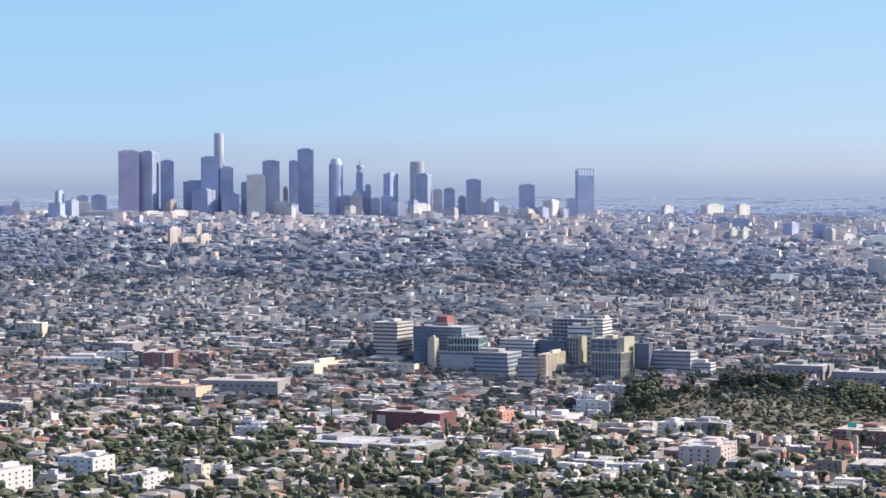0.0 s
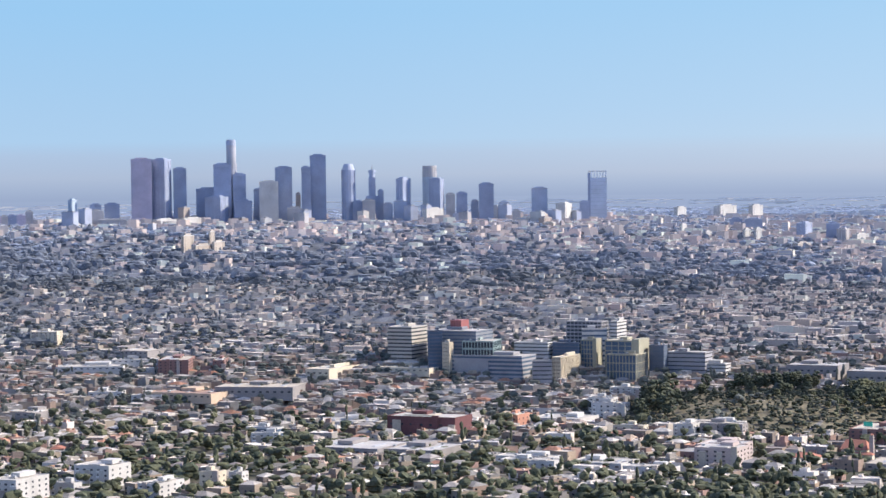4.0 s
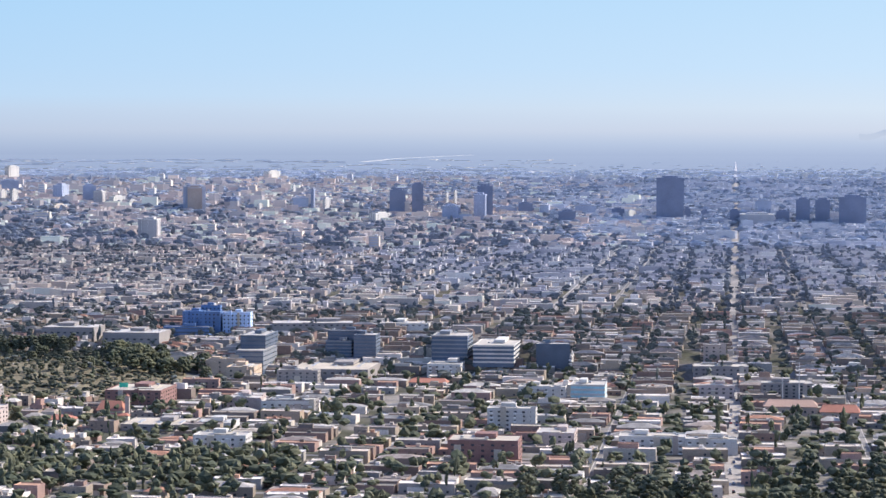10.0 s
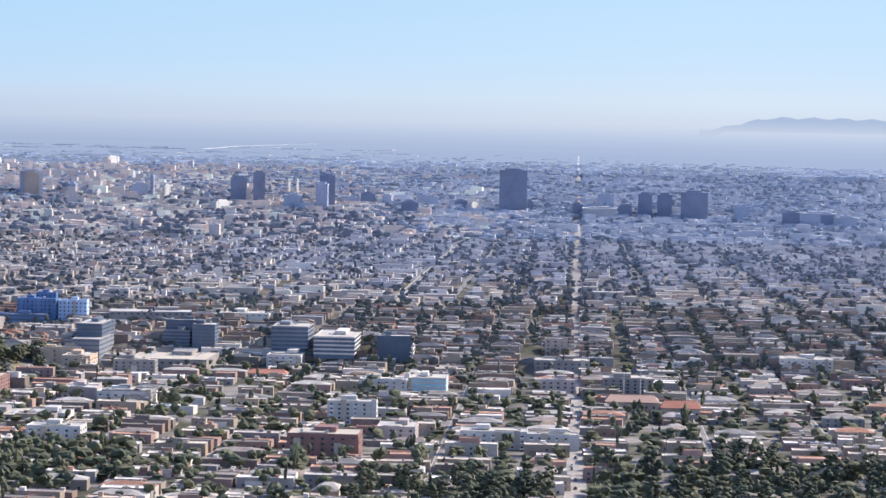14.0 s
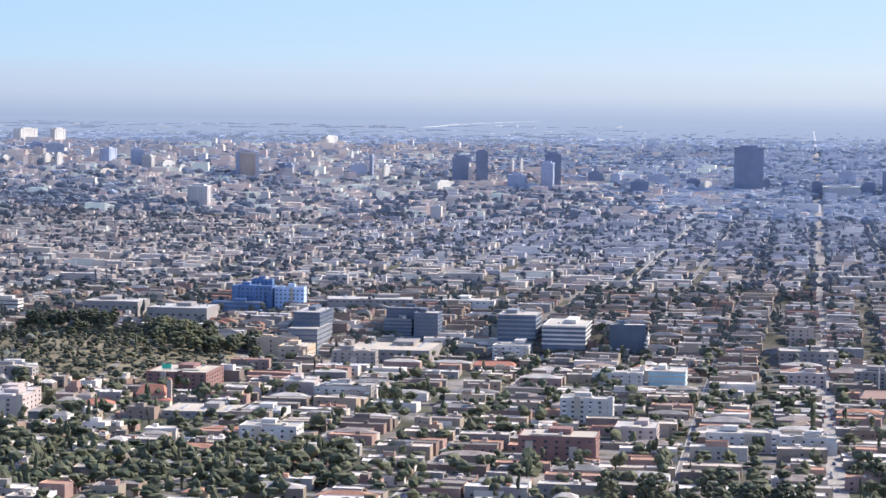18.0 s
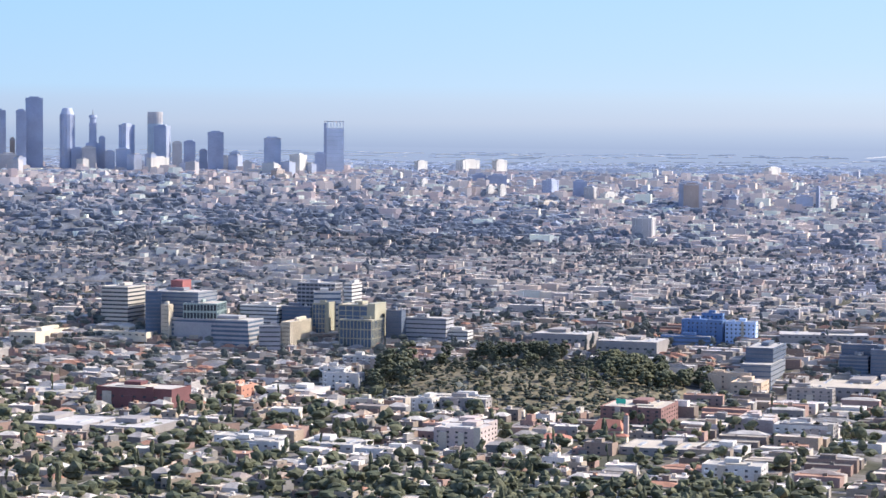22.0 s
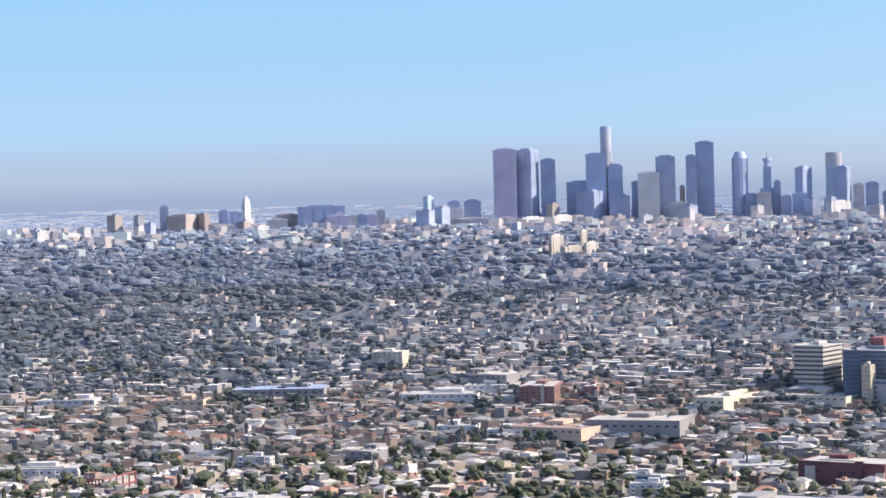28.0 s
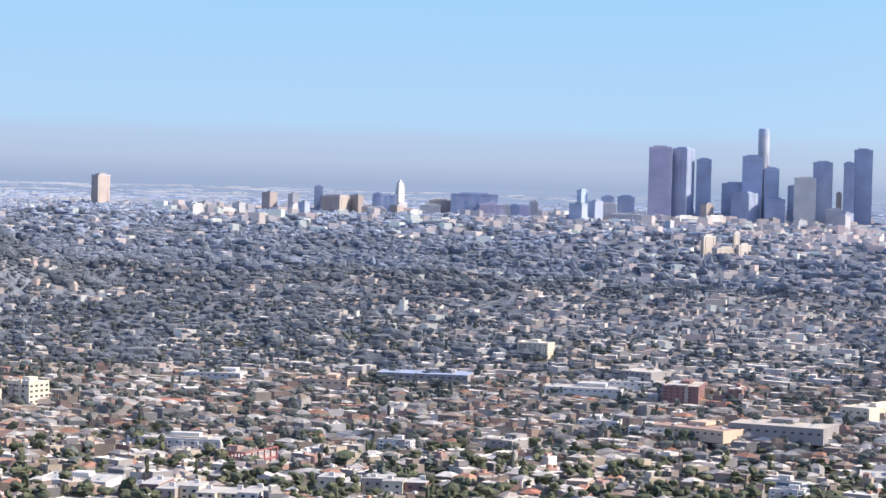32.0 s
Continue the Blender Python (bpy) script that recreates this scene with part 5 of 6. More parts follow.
def house_proto(w, d, h, rise, words):
    e = thing("house", pose(0, 0, -900), words, "house", "houses")
    part("wall", box_data(w, d, h + 3, z=-3), M["wall"], e)
    part("roof", hip_data(w, d, rise, h, 0.7, 0.5), M["pitched"], e)
    part("porch", join_data(box_data(w * 0.4, 2.2, 0.25, -w * 0.2, -d / 2 - 1.1, h * 0.75), box_data(0.25, 0.25, h * 0.75, -w * 0.37, -d / 2 - 2.0), box_data(0.25, 0.25, h * 0.75, -w * 0.03, -d / 2 - 2.0)), M["trim"], e)
    part("chimney", box_data(0.9, 0.9, rise + 1.6, w * 0.3, d * 0.2, h), M["orange_brick"], e)
    for j in range(3):
        pane(e, -w * 0.33 + w * 0.33 * j, -d / 2, h * 0.3, 1.4, 1.2)
    pane(e, w / 2, 0, h * 0.3, 1.4, 1.2, 1)
    return e


PROTOS = [block_proto(31, 12, 6.0, 2, 5), block_proto(28, 12.5, 8.4, 3, 4), block_proto(24, 11.5, 5.8, 2, 4), block_proto(15, 13, 6.2, 2, 3),
          house_proto(10.5, 12, 3.8, 2.2, "stuccoed bungalow with pitched tiled roof"), house_proto(12, 10.5, 5.8, 2.4, "two-storey house with hipped tiled roof"),
          house_proto(9.5, 13, 3.6, 2.0, "small house with hipped roof and chimney")]
for i in first:
    q = 0.7 if az_[i] > -14 else 0.35
    j = rng.integers(0, 4) if rng.random() < q else rng.integers(4, 7)
    x, y = houses[i]
    z = float(terrain(x, y))
    if az_[i] < -16 and j < 3:
        j = 3
    t = rng.choice([0, 0, 0, 180]) + rng.normal(0, 2) + (rng.uniform(-40, 20) if az_[i] < -20 else 0)
    copy_thing(PROTOS[j], pose(x, y, z, 0, 0, t) @ Matrix.Diagonal((rng.uniform(0.88, 1.1), rng.uniform(0.9, 1.1), rng.uniform(0.9, 1.15), 1)))
for e in PROTOS:
    for o in e.children_recursive:
        bpy.data.objects.remove(o)
    bpy.data.objects.remove(e)

n = len(rest)
hp, la = houses[rest], leafy[rest]
pitched = rng.random(n) < 0.20 + 0.16 * la
strip = az_[rest] >= -16
w = np.where(strip, np.where(rng.random(n) < 0.72, rng.uniform(26, 34, n), rng.uniform(12, 20, n)), rng.uniform(9, 15, n))
d = np.where(strip, rng.uniform(10.0, 13.0, n), rng.uniform(9.5, 15, n))
long_ = ~strip & (rng.random(n) < 0.08 + 0.2 * trade[keep][rest])
w = np.where(long_, w * 1.6, w)
h = np.where(pitched, rng.uniform(3.6, 6.5, n), rng.choice([5.2, 5.8, 6.4, 8.2, 3.8], n))
B = np.column_stack([hp, w, d, h, rng.normal(0, 0.05, n) + la * rng.uniform(-0.75, 0.35, n)])
boxes_joined("houses_near", B, [M["wall_joined"], M["roof_joined"], M["pitched_joined"]], "dense stuccoed houses and apartment blocks with flat roofs", np.where(pitched, rng.uniform(1.8, 2.8, n), 0))
# wings and upper storeys of the joined houses
q = rng.random(n) < 0.75
up_ = rng.random(n) < 0.4
Wg = np.column_stack([hp[:, 0] + rng.uniform(-0.25, 0.25, n) * w, hp[:, 1] + np.where(up_, rng.uniform(-0.05, 0.2, n) * d, -0.5 * d), w * rng.uniform(0.2, 0.55, n), np.where(up_, d * 0.55, d * 0.3), h * np.where(up_, rng.uniform(1.2, 1.5, n), rng.uniform(0.5, 0.85, n)), B[:, 5]])[q & ~pitched]
boxes_joined("house_wings", Wg, [M["wall_joined"], M["roof_joined"]], "lower wings and upper storeys of stuccoed houses")
# windows on the joined houses, small dark boxes on the front walls
k = 5
W_ = []
front = np.hypot(hp[:, 0], hp[:, 1]) < 1950
for i in range(k):
    for lev in (1.0, 4.2):
        m = front & (h > lev + 2.2) & ((w > 20) | (i % 2 == 0))
        W_.append(np.column_stack([hp[m, 0] + (i - 2) * w[m] * 0.19, hp[m, 1] - d[m] / 2 - 0.02, np.full(m.sum(), lev)]))
W_ = np.concatenate(W_)
vv = np.array(box_data(1.5, 0.3, 1.3)[0])
ff = np.array(box_data(1.5, 0.3, 1.3)[1])
V = (W_[:, None, :] + vv[None]).reshape(-1, 3)
V[:, 2] += np.repeat(terrain(W_[:, 0], W_[:, 1]), 8)
me = bpy.data.meshes.new("house_windows")
me.from_pydata(warp(V).tolist(), [], (np.arange(len(W_))[:, None, None] * 8 + ff[None]).reshape(-1, 4).tolist())
me.materials.append(M["glass"])
tagged(new("house_windows", me), "dark window panes of the crowded houses", "windows", "", "stuff")

# roof gear on the joined houses
flat = ~pitched & (np.hypot(hp[:, 0], hp[:, 1]) < 2400)
G_ = []
for i in range(2):
    q = flat & (rng.random(n) < 0.6)
    G_.append(np.column_stack([hp[q, 0] + rng.uniform(-0.3, 0.3, q.sum()) * w[q], hp[q, 1] + rng.uniform(-0.3, 0.3, q.sum()) * d[q], h[q] - 0.5]))
G_ = np.concatenate(G_)
sz = rng.uniform(0.6, 1.6, (len(G_), 1, 1))
vv = np.array(box_data(2.0, 1.8, 1.4)[0])
V = (G_[:, None, :] + vv[None] * sz).reshape(-1, 3)
V[:, 2] += np.repeat(terrain(G_[:, 0], G_[:, 1]), 8)
me = bpy.data.meshes.new("rooftop_gear")
me.from_pydata(warp(V).tolist(), [], (np.arange(len(G_))[:, None, None] * 8 + ff[None]).reshape(-1, 4).tolist())
me.materials.append(M["roof_joined"])
tagged(new("rooftop_gear", me), "small vents and machinery boxes on flat roofs", "roof vents", "", "stuff")

# mid and far districts
mid = lots(2750, 4600, 24.0, 22.0, 4.5)
mid = mid[clear(mid, 4)]
az_ = np.degrees(np.arctan2(mid[:, 0], mid[:, 1]))
pm = patch(mid, 1.1, 0.045)
lm = smooth(-24, -38, az_)
keep = rng.random(len(mid)) < 1.0 - 0.28 * pm - 0.20 * pm * lm - 0.26 * smooth(-38, -45, az_)
hill_ = np.hypot((az_ + 52.0) / 8.0, (np.hypot(mid[:, 0], mid[:, 1]) - 4150) / 900) < 0.72
keep &= ~(hill_ & (rng.random(len(mid)) < 0.85)) & (rng.random(len(mid)) > 0.5 * belt(mid))
mh = mid[keep]
n = len(mh)
ns = np.min(np.abs(mh[:, 0][:, None] - np.array(NS)[None]), axis=1) > 12
mh = mh[ns]
n = len(mh)
big = rng.random(n) < 0.08
B = np.column_stack([mh, rng.uniform(10, 22, n) * np.where(big, 2.2, 1) * (1 - 0.25 * smooth(-16, -30, np.degrees(np.arctan2(mh[:, 0], mh[:, 1])))), rng.uniform(9, 15, n), rng.choice([3.8, 4.8, 5.5, 6.5, 8.5], n) * np.where(big, 1.3, 1), rng.normal(0, 0.08, n) + smooth(-12, -24, np.degrees(np.arctan2(mh[:, 0], mh[:, 1]))) * rng.uniform(-0.8, 0.4, n)])
# hazed wall palette takes over to the right and with range
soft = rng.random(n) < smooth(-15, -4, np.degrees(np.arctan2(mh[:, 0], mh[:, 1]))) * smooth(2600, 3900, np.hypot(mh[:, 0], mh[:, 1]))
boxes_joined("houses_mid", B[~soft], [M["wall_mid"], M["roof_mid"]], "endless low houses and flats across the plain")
boxes_joined("houses_soft", B[soft], [M["wall_thin_haze"], M["wall_thin_haze"]], "low houses and flats with haze in their grey walls")
far = lots(4600, 9380, 28.0, 37.0, 12.0)
az_ = np.degrees(np.arctan2(far[:, 0], far[:, 1]))
far = far[clear(far, 0) & (np.abs(far[:, 0]) > 16)]
tf0 = far
pf = patch(far, 1.3, 0.06)
far = far[rng.random(len(far)) < 1.0 - 0.35 * pf - (0.16 + 0.22 * pf) * smooth(-27, -39, np.degrees(np.arctan2(far[:, 0], far[:, 1]))) - 0.28 * smooth(-41, -46, np.degrees(np.arctan2(far[:, 0], far[:, 1])))]
far = far[rng.random(len(far)) > 0.55 * belt(far)]
n = len(far)
rf = np.hypot(far[:, 0], far[:, 1])
big = rng.random(n) < 0.10
B = np.column_stack([far, rng.uniform(10, 21, n) * np.where(big, 2.3, 1), rng.uniform(12, 25, n), rng.choice([4, 5, 6, 7, 8, 11], n) * np.where(big, 1.6, 1), rng.uniform(-0.8, 0.3, n)])
# thick haze goes into the walls to the right and far off
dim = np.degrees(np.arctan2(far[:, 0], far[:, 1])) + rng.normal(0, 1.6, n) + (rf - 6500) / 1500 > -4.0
boxes_joined("houses_far", B[~dim], [M["wall_far"], M["roof_far"]], "rows of buildings with haze in their wall and roof colours")
boxes_joined("houses_dim", B[dim], [M["wall_thick_haze"], M["wall_thick_haze"]], "rows of low buildings coloured blue-grey as in thick haze")
n = 900
rb, ab = rng.uniform(6300, 8900, n), np.radians(-45 + 35 * rng.random(n))
low_ = np.column_stack([rb * np.sin(ab), rb * np.cos(ab)])
low_ = low_[(rng.random(n) < 0.25 + 0.75 * patch(low_, 1.0, 0.05)) & clear(low_, 0)]
n = len(low_)
B = np.column_stack([low_, rng.uniform(18, 46, n), rng.uniform(16, 30, n), rng.choice([9, 12, 15, 18, 24, 30], n), rng.choice([0.0, -0.35, -0.6], n) + rng.normal(0, 0.06, n)])
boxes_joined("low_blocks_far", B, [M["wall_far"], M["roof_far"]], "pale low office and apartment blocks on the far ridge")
# pale haze colour on walls and roofs alike; sizes grow with range
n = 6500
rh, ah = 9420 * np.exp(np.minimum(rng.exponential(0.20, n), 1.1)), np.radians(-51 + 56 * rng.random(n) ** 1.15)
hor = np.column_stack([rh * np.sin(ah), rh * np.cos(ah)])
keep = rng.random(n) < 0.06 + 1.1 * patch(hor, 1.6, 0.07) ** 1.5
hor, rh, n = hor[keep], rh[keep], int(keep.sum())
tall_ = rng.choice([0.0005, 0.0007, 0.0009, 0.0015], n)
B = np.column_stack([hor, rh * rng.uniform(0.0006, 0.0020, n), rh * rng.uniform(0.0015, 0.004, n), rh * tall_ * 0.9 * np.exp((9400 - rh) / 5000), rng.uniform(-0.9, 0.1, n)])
boxes_joined("warehouses_far", B, [M["wall_horizon_haze"], M["wall_horizon_haze"]], "warehouse roofs near the horizon in a pale haze colour")
# sheds shaped to show as pale streaks from the camera, haze in their colour
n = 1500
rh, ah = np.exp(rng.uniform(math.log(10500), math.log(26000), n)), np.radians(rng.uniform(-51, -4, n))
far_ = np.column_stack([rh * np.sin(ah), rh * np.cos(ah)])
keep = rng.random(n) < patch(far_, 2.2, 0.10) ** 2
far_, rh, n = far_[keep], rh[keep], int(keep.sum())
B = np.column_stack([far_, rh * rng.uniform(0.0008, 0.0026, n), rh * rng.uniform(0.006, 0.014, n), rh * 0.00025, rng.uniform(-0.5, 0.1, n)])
boxes_joined("sheds_far", B, [M["wall_horizon_haze"], M["wall_horizon_haze"]], "industrial shed roofs far out on the plain in a pale haze colour")
# leaf colour set to blend with the glowing haze of the plain
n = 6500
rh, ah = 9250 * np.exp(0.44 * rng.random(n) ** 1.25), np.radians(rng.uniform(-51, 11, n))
clumps_joined("trees_horizon", np.column_stack([rh * np.sin(ah), rh * np.cos(ah), terrain(rh * np.sin(ah), rh * np.cos(ah)), rh * rng.uniform(0.002, 0.006, n), rh * rng.uniform(0.0006, 0.0011, n) * np.exp((9400 - rh) / 6000)]), M["leaf_haze"], "tree belts near the horizon, haze in their faint blue-grey")

# trees
tn = near + rng.uniform(-12, 12, near.shape)
tn = tn[rng.random(len(tn)) < (1 - 0.45 * trade) * (0.46 + 0.45 * pn) - 0.22 * smooth(-14, -30, np.degrees(np.arctan2(near[:, 0], near[:, 1])))]
tp = np.concatenate([tn] + [gaps + rng.uniform(-12, 12, gaps.shape) for i in range(2)])
rows_ = []
for x in NS:
    for y in np.arange(1150, 2750, 13.0):
        for sgn in (-1, 1):
            rows_.append((x + sgn * (10.5 if x == 0 else 5.5), y))
for x in (-43.0, 44.0, 130.0, 214.0, 298.0):
    for y in np.arange(1150, 2750, 11.0):
        rows_.append((x, y))
rows_ = np.array(rows_)
rows_ = rows_ + rng.normal(0, 1.0, rows_.shape) * np.where(np.abs(rows_[:, :1]) < 13, 0.5, 2.4)
ra = np.degrees(np.arctan2(rows_[:, 0], rows_[:, 1]))
rows_ = rows_[(rng.random(len(rows_)) < np.where(np.abs(rows_[:, 0]) < 13, 0.55, 0.42)) & (ra > -51) & (ra < 12)]
tp = tp[clear(tp, -2) & street_free(tp, 3.5)]
park = np.array([polar(float(rng.uniform(-22, -11)), float(rng.uniform(1330, 1480))) for i in range(760)])
park = park[clear(park, 0)]
dell = np.array([polar(float(rng.uniform(0.4, 11)), float(rng.uniform(1175, 1420))) for i in range(220)] + [polar(float(rng.uniform(-5, -0.8)), float(rng.uniform(1175, 1300))) for i in range(90)] + [polar(float(rng.uniform(0.5, 3.2)), float(rng.uniform(1175, 1330))) for i in range(100)])
yards = np.array([polar(float(rng.uniform(-38, 3)), float(1180 + 560 * rng.random() ** 1.2)) for i in range(2900)])
yards = np.concatenate([yards, [polar(float(rng.uniform(-50, -31)), float(rng.uniform(1480, 2150))) for i in range(1100)]])
yards = yards[clear(yards, -1) & street_free(yards, 3.5) & (rng.random(len(yards)) < 0.25 + 0.6 * patch(yards, 1.4, 0.05))]
tp = np.concatenate([tp, rows_, park, yards, dell[clear(dell, 0)]])
rt = np.hypot(tp[:, 0], tp[:, 1])
az_ = np.degrees(np.arctan2(tp[:, 0], tp[:, 1]))
keep = rng.random(len(tp)) < 0.72 + 0.12 * smooth(-12, -28, az_)
tp, rt = tp[keep], rt[keep]
o = np.argsort(rt)
near_trees, rest_trees = tp[o[:150]], tp[o[150:]]
# trees past this range get a leaf colour with thin haze in it
edge = np.hypot(rest_trees[:, 0], rest_trees[:, 1]) + rng.normal(0, 120, len(rest_trees)) > 1980
soft_trees, rest_trees = rest_trees[edge], rest_trees[~edge]
clumps_joined("trees_between", tree_rows(soft_trees, 3, 9.4 + 1.2 * smooth(-16, -30, np.degrees(np.arctan2(soft_trees[:, 0], soft_trees[:, 1]))), 8.6), M["leaf_thin_haze"], "street trees among apartment houses, thin haze in their grey-green")
clumps_joined("trees_near", tree_rows(rest_trees, 3, 9.8 + 1.2 * smooth(-16, -30, np.degrees(np.arctan2(rest_trees[:, 0], rest_trees[:, 1]))), 9.0), M["leaf_joined"], "dusty green street and garden trees between houses")
tm = np.concatenate([mid + rng.uniform(-13, 13, mid.shape) for i in range(2)])
tm = tm[rng.random(len(tm)) < 0.19 + 0.40 * np.tile(pm, 2) + np.tile(lm, 2) * (0.08 + 0.18 * np.tile(pm, 2)) + 0.15 * np.tile(smooth(-38, -44, np.degrees(np.arctan2(mid[:, 0], mid[:, 1]))), 2) + 0.4 * belt(tm)]
tm = tm[(np.abs(tm[:, 0]) > 10.5) & (np.abs(tm[:, 0] + 226) > 11) & (np.abs(tm[:, 0] + 308) > 11)]
lane = np.array([(x + q * o, y) for x, o in ((0.0, 6.2), (0.0, 11.0), (-86.0, 6.5), (-226.0, 9.0), (-308.0, 9.0), (88.0, 7.0), (172.0, 7.0)) for q in (-1, 1) for y in np.arange(2750, 4600, 15.0)])
lane = lane[rng.random(len(lane)) < np.where(np.abs(lane[:, 0]) < 8, 0.10, 0.30)]
tm = np.concatenate([tm, lane + rng.normal(0, 1.0, lane.shape)])
hz = mid[hill_]
tm = np.concatenate([tm] + [hz + rng.uniform(-16, 16, hz.shape) for i in range(7)])
def groves(p, share):
    """Crowns of old trees grown together into broad dark masses."""
    p = p[rng.random(len(p)) < share * belt(p) ** 1.5]
    n = len(p)
    out = []
    for i in range(4):
        x, y = p[:, 0] + rng.normal(0, 13, n), p[:, 1] + rng.normal(0, 13, n)
        hh = rng.uniform(9, 17, n)
        out.append(np.stack([x, y, terrain(x, y) + hh * 0.5, rng.uniform(15, 30, n), hh], 1))
    return np.concatenate(out)


# trees to the right take the leaf colour holding more haze
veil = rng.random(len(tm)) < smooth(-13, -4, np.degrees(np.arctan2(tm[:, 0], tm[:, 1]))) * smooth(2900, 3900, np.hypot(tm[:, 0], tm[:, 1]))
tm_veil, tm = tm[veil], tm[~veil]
tm_rows = [tree_rows(tm, 2, 11.5 + 2.5 * smooth(-18, -32, np.degrees(np.arctan2(tm[:, 0], tm[:, 1]))), 9.0), groves(mid, 0.16)]
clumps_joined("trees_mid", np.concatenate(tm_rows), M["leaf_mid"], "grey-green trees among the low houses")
tf = np.concatenate([tf0 + rng.uniform(-26, 26, tf0.shape) for i in range(2)])
pf = patch(tf, 1.3, 0.06)
tf = tf[rng.random(len(tf)) < 0.08 + 0.34 * pf + 0.24 * smooth(-27, -39, np.degrees(np.arctan2(tf[:, 0], tf[:, 1]))) + 0.4 * belt(tf)]
# farthest trees take the leaf colour with thick haze painted in
hazier = np.hypot(tf[:, 0], tf[:, 1]) + rng.normal(0, 700, len(tf)) + 2600 * smooth(-7, -2, np.degrees(np.arctan2(tf[:, 0], tf[:, 1]))) > 6500
clumps_joined("trees_far", np.concatenate([tree_rows(tf[~hazier], 1, 24, 11.5), groves(tf0, 0.24), tree_rows(tm_veil, 2, 11.5, 9.0)]), M["leaf_far"], "blue-grey trees in the hazy distance")
clumps_joined("trees_hazy", tree_rows(tf[hazier], 1, 28, 10.0), M["leaf_thick_haze"], "trees coloured pale blue-grey as in thick haze")


# single trees
def tree_proto(kind, seed):
    g = random.Random(seed)
    words = {"round": "broad leafy garden tree with dense dark crown", "tall": "tall eucalyptus with loose ragged crown",
             "cypress": "slim dark green cypress tree", "palm": "tall palm with a small tufted crown"}[kind]
    e = thing({"round": "tree", "tall": "eucalyptus", "cypress": "cypress", "palm": "palm"}[kind], pose(0, 0, -900), words, "tree", "trees")
    hh = {"round": 10, "tall": 19, "cypress": 12, "palm": 16}[kind]
    limbs = [drum_data(0.35 if kind != "palm" else 0.25, hh * (0.55 if kind != "palm" else 0.92) + 2, 7, z=-2, top=0.14)]
    cl = []
    if kind == "palm":
        for i in range(14):
            a, t = 6.28 * i / 14, g.uniform(-0.5, 0.5)
            c, s = math.cos(a), math.sin(a)
            p0, p1, p2 = (0, 0, hh * 0.92), (c * 1.3, s * 1.3, hh * 0.95 + t), (c * 2.3, s * 2.3, hh * 0.87 + t)
            for u, v_ in ((p0, p1), (p1, p2)):
                o = len(cl)
                wq = 0.35
                cl.append(([(u[0] - s * wq, u[1] + c * wq, u[2]), (u[0] + s * wq, u[1] - c * wq, u[2]), (v_[0] + s * wq * 0.5, v_[1] - c * wq * 0.5, v_[2]), (v_[0] - s * wq * 0.5, v_[1] + c * wq * 0.5, v_[2]), (u[0], u[1], u[2] + 0.25), (v_[0], v_[1], v_[2] + 0.2)],
                           [(0, 1, 2, 3), (0, 3, 5, 4), (1, 4, 5, 2)]))
    else:
        for i in range(5):
            a = 1.2566 * i + g.uniform(-0.4, 0.4)
            z0, z1, q = hh * g.uniform(0.25, 0.45), hh * g.uniform(0.5, 0.8), hh * (0.25 if kind == "round" else 0.13 if kind == "tall" else 0.04)
            v, f = drum_data(0.16, z1 - z0, 5, z=z0, top=0.05)
            v = [(x + math.cos(a) * q * max(0, (z - z0) / (z1 - z0)), y + math.sin(a) * q * max(0, (z - z0) / (z1 - z0)), z) for x, y, z in v]
            limbs.append((v, f))
        m = 50 if kind != "cypress" else 60
        for i in range(m):
            u = g.random()
            if kind == "round":
                z = hh * (0.28 + 0.72 * u)
                q = hh * 0.5 * math.sqrt(max(0.05, 1 - ((u - 0.42) / 0.62) ** 2))
                sz = hh * 0.13
            elif kind == "tall":
                z = hh * (0.3 + 0.7 * u)
                q = hh * (0.24 + 0.08 * math.sin(u * 17 + seed)) * math.sqrt(max(0.04, 1 - ((u - 0.5) / 0.55) ** 2))
                sz = hh * 0.078
            else:
                z = hh * (0.05 + 0.95 * u)
                q = hh * 0.10 * math.sqrt(max(0.0, 1 - u)) + 0.1
                sz = hh * 0.06
            a = g.uniform(0, 6.28)
            q *= g.uniform(0.55, 1.0)
            s1 = sz * g.uniform(0.6, 1.4)
            v = [(math.cos(a) * q + p[0] * s1 * g.uniform(0.7, 1.3), math.sin(a) * q + p[1] * s1 * g.uniform(0.7, 1.3), z + p[2] * s1 * 0.75) for p in ICO_V]
            cl.append((v, [tuple(t) for t in ICO_F.tolist()]))
    part("trunk", join_data(*limbs), M["bark"], e)
    part("crown", join_data(*cl), M["leaf_dark"] if kind in ("cypress", "tall") else M["leaf"], e)
    return e


TREES = {"round": [tree_proto("round", s) for s in (1, 2, 3)], "tall": [tree_proto("tall", s) for s in (4, 5, 6)],
         "cypress": [tree_proto("cypress", 7)], "palm": [tree_proto("palm", 8)]}


def plant(kind, x, y, size):
    t = TREES[kind][int(rng.integers(0, len(TREES[kind])))]
    k = float(drawn(math.hypot(x, y)))
    q = warp([(x, y, float(terrain(x, y)))])[0]
    return copy_thing(t, pose(*q, 0, 0, float(rng.uniform(0, 360))) @ Matrix.Scale(k * size, 4))


for x, y in near_trees:
    kind = str(rng.choice(["round", "round", "round", "tall", "cypress", "palm"]))
    plant(kind, x, y, float(rng.uniform(0.7, 1.25)))
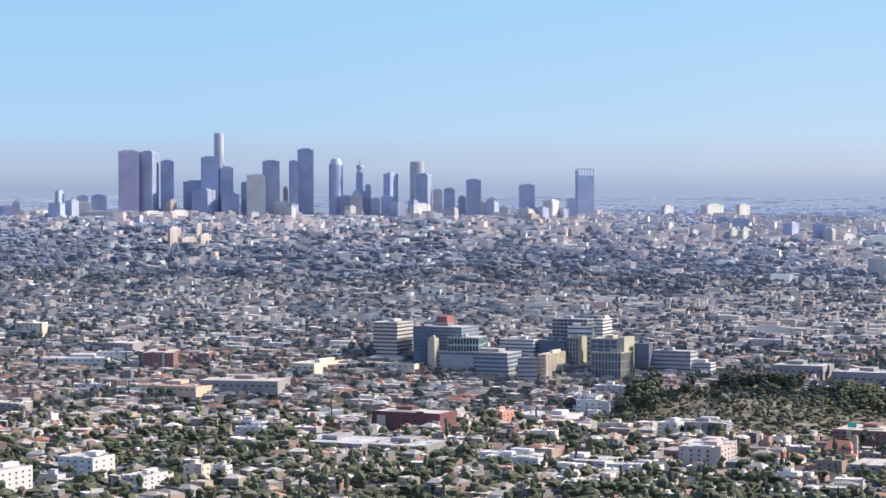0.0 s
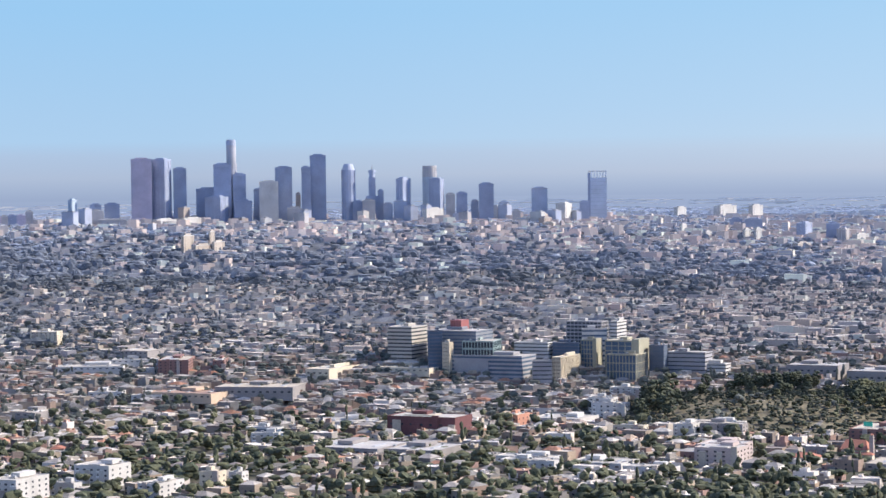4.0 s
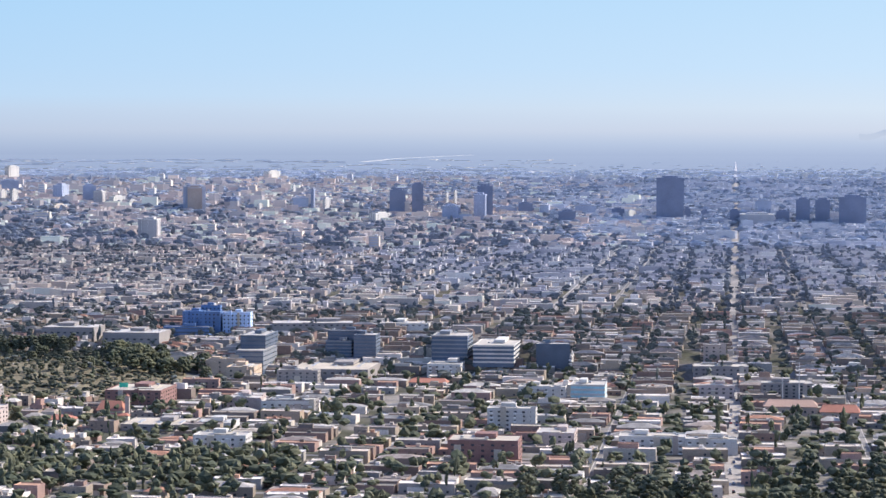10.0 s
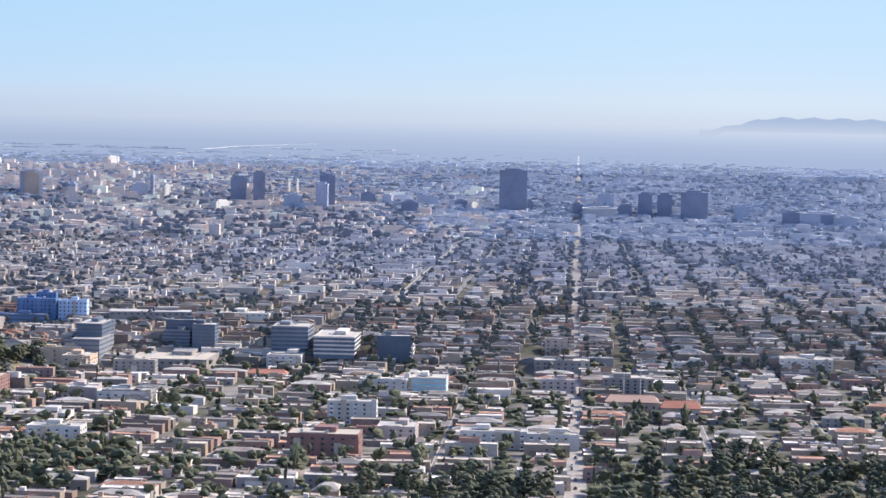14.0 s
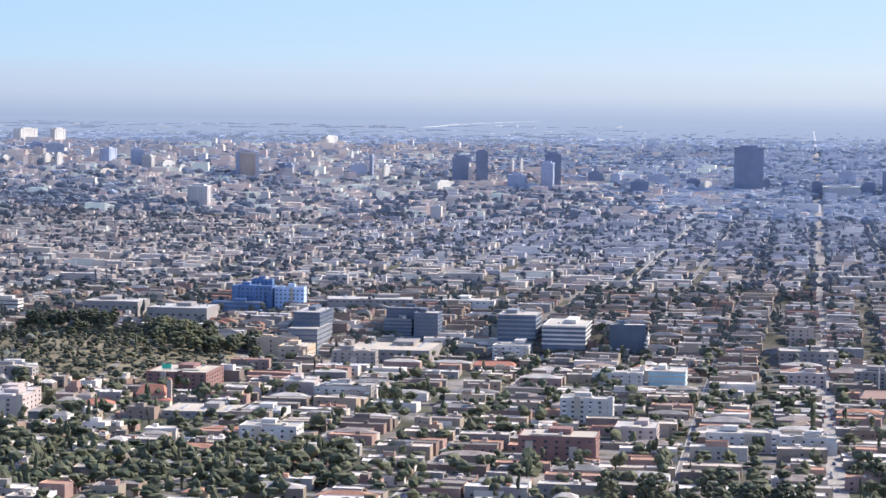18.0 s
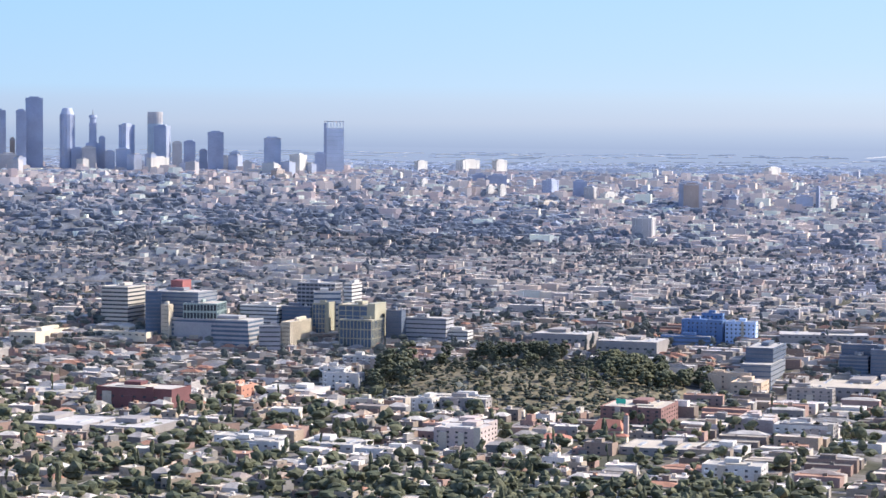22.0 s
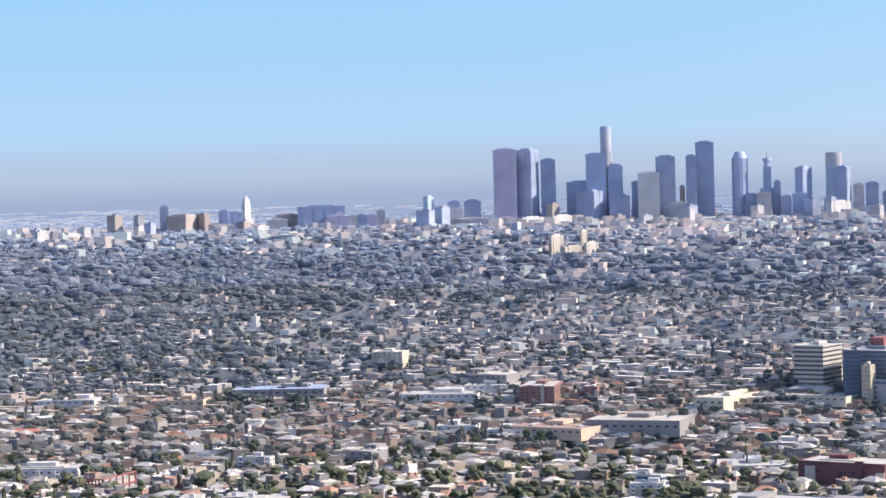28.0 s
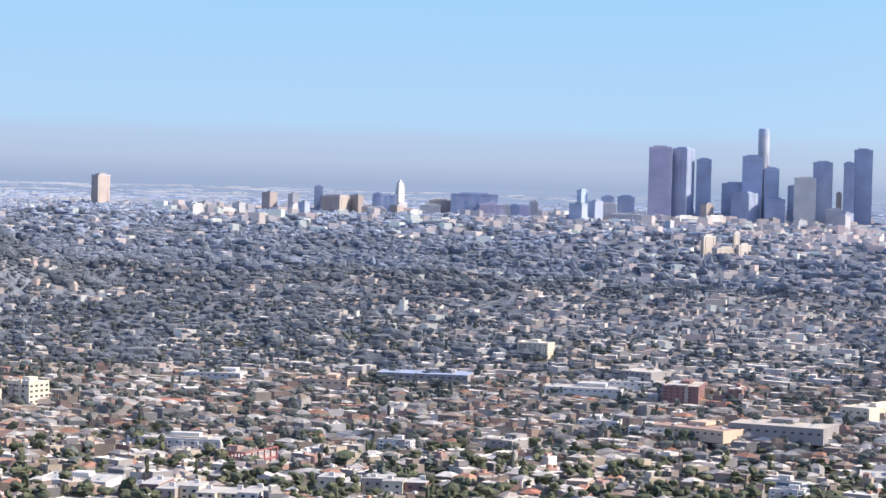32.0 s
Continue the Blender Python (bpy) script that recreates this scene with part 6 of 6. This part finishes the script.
# dark grove below the lookout
for i in range(115):
    az, r = (float(rng.uniform(0.4, 10.5)), float(rng.uniform(1190, 1420))) if i % 3 else (float(rng.uniform(-5.5, 0.6)), float(rng.uniform(1180, 1320)))
    x, y = polar(az, r)
    if abs(x) > 14:
        plant(str(rng.choice(["tall", "tall", "round", "cypress"])), x, y, float(rng.uniform(0.8, 1.25)))
# orchard hill: pines at the back, olive rows on the slope, clumps of oak
for i in range(44):
    plant("tall", *polar(float(rng.uniform(-18.5, -16.6)), float(rng.uniform(2090, 2150))), float(rng.uniform(0.6, 0.85)))
for i in range(24):
    plant("round" if i % 3 else "tall", *polar(float(rng.uniform(-20.4, -14.6)), float(rng.uniform(2050, 2140))), float(rng.uniform(0.5, 0.95)))
for i in range(30):
    plant("round", *polar(float(rng.uniform(-18.6, -14.4)), float(rng.uniform(1900, 2050))), float(rng.uniform(0.35, 0.75)))
for i in range(40):
    plant("round", *polar(float(rng.uniform(-15.6, -13.2)), float(rng.uniform(1960, 2090))), float(rng.uniform(0.9, 1.5)))
for i in range(22):
    plant("cypress" if i % 2 else "tall", *polar(float(rng.uniform(-20.9, -20.1)), float(rng.uniform(1930, 2060))), float(rng.uniform(0.9, 1.4)))
rows = []
for r in np.arange(1850, 2085, 13.0):
    for az in np.arange(-21.4, -14.0, 0.088):
        if rng.random() < (0.58 if az < -17.6 else 0.74) and np.hypot((az + 17.2) / 4.6, (r - 2015) / 200) < 0.98:
            x, y = polar(az + rng.normal(0, 0.05), r + rng.normal(0, 2))
            rows.append((x, y))
clumps_joined("olive_orchard", tree_rows(np.array(rows), 3, 6.0, 4.4), M["olive"], "rows of grey-green olive trees on a dry slope", "orchard")
sheet("hill_slope", M["dry"], np.linspace(1835, 2180, 40), np.linspace(-21.6, -13.7, 50), 0.4, "dry grass slope of the orchard hill")
for pr in TREES.values():
    for e in pr:
        for o in e.children_recursive:
            bpy.data.objects.remove(o)
        bpy.data.objects.remove(e)


# ---- small things ----
# cars on the avenue and the near streets
CAR = palette("car_paint", [(0.70, 0.70, 0.70), (0.03, 0.03, 0.035), (0.30, 0.31, 0.33), (0.45, 0.05, 0.04), (0.08, 0.12, 0.25), (0.78, 0.77, 0.74)], "object", 0.3, 0.05, 3.0, 0.3, 0.0)
TYRE = paint("tyre_rubber", (0.03, 0.03, 0.03), 0.9)


def car_proto():
    e = thing("car", pose(0, 0, -900), "small parked car on the grey street", "car", "parked cars")
    part("body", join_data(box_data(1.8, 4.4, 0.55, z=0.35), box_data(1.72, 4.2, 0.2, z=0.9, taper=0.95)), CAR, e)
    part("cabin", box_data(1.6, 2.3, 0.6, 0, -0.1, 1.05, 0.75), M["glass"], e)
    part("roof_panel", box_data(1.2, 1.6, 0.06, 0, -0.1, 1.65), CAR, e)
    hub = mesh_of("hub", drum_data(0.18, 0.06, 8), M["metal"])
    wheel = mesh_of("wheel", drum_data(0.34, 0.2, 10), TYRE)
    for sx in (-1, 1):
        for sy in (-1, 1):
            o = part("wheel", wheel, None, e)
            o.matrix_basis = Matrix.Translation((sx * 0.8, sy * 1.35, 0.34)) @ Matrix.Rotation(radians(90 * sx), 4, "Y")
            h = part("hub", hub, None, o)
            h.location.z = 0.18
    return e


car = car_proto()
for i in range(24):
    x = float(rng.choice([-2.2, 0.1, 2.2])) if i < 20 else float(rng.choice([-86.0, -156.0, -226.0, 88.0])) + float(rng.choice([-1.6, 1.6]))
    y = float(rng.uniform(1190, 1980))
    copy_thing(car, pose(x, y, float(terrain(x, y)) + 0.38, 0, 0, 0 if x > 0 else 180))
for o in car.children_recursive:
    bpy.data.objects.remove(o)
bpy.data.objects.remove(car)

# green roof sign on the hall beside the orchard hill
m, z = stand(-15.24, 1790, 0)
e = thing("roof_sign", m, "small green sign panel on steel posts above a roof", "sign")
GREEN = paint("green_sign", (0.04, 0.42, 0.30), 0.5)
part("panel", box_data(7.0, 0.4, 3.6, 0, 0, 14), GREEN, e)
for x in (-2.6, 0.0, 2.6):
    part("post", box_data(0.3, 0.3, 15.0, x, 0.4, 0), M["metal"], e)
part("brace", box_data(6.6, 0.25, 0.3, 0, 0.4, 13.2), M["metal"], e)

# slim masts on the apartment roofs by the avenue
for az, r, hh in ((1.60, 1800, 34.0), (1.19, 1805, 22.0)):
    m, z = stand(az, r, 0)
    e = thing("radio_mast", m, "slim white radio mast behind apartments", "mast", "masts")
    part("pole", drum_data(0.55, hh, 8, z=0, top=0.25), M["white_paint"], e)
    part("base", drum_data(1.1, 1.2, 8), M["concrete"], e)
    for k in (0.75, 0.88):
        part("cross_arm", box_data(2.4, 0.2, 0.2, 0, 0, hh * k), M["metal"], e)

# pale freeway line far out on the plain
way = np.array([(-9.3, 19500), (-8.86, 21800), (-8.49, 25400), (-7.6, 30500), (-6.9, 37000), (-6.5, 41500)])
bear = np.linspace(-9.3, -6.5, 60)
pts = [polar(float(q), float(np.interp(q, way[:, 0], way[:, 1]))) for q in bear]
ribbon("freeway", M["white_stucco"], pts, 60, 14.0, "pale raised freeway crossing the hazy plain")
ribbon("avenue_far", M["pale_grid"], [(0.0, y) for y in np.geomspace(9000, 22000, 14)], 12, 3.0, "pale avenue fading into the haze")

# mid-rise blocks scattered over the plain
MIDRISE = palette("midrise_walls", [(0.66, 0.60, 0.53), (0.70, 0.67, 0.62), (0.56, 0.49, 0.44), (0.60, 0.55, 0.48), (0.50, 0.51, 0.56), (0.72, 0.62, 0.52)], "object", 0.8, 0.12, 0.6, 0.02)


def midrise_proto(w, d, h, n):
    e = thing("apartment_block", pose(0, 0, -900), "mid-rise cream apartment block with dark window bands", "building", "mid-rise blocks")
    part("wall", box_data(w, d, h + 6, z=-6), MIDRISE, e)
    s = h / n
    band = mesh_of("window_band", box_data(w * 0.86, d + 0.5, s * 0.42, 0, 0, s * 0.35), M["grey_haze"])
    for i in range(n):
        part("window_band", band, None, e).location.z = s * i
    part("parapet", join_data(box_data(w + 0.6, 0.8, 1.1, 0, -d / 2, h), box_data(w + 0.6, 0.8, 1.1, 0, d / 2, h), box_data(0.8, d, 1.1, -w / 2, 0, h), box_data(0.8, d, 1.1, w / 2, 0, h)), MIDRISE, e)
    part("penthouse", box_data(w * 0.3, d * 0.4, 4.0, w * 0.15, 0, h), MIDRISE, e)
    return e


BLOCKS = [midrise_proto(34, 20, 18, 3), midrise_proto(24, 22, 30, 5), midrise_proto(48, 22, 14, 3), midrise_proto(20, 18, 24, 4)]
for i in range(68):
    az, r = float(rng.uniform(-33, -2)), float(rng.uniform(4300, 9200))
    x, y = polar(az, r)
    if abs(x) < 60 or (az < -18 and r < 6600) or not clear(np.array([(x, y)]), 10)[0]:
        continue
    m, z = stand(az, r, float(rng.uniform(-6, 6)))
    copy_thing(BLOCKS[int(rng.integers(0, 4))], m @ Matrix.Scale(float(rng.uniform(0.75, 1.15)), 4))
for e in BLOCKS:
    for o in e.children_recursive:
        bpy.data.objects.remove(o)
    bpy.data.objects.remove(e)
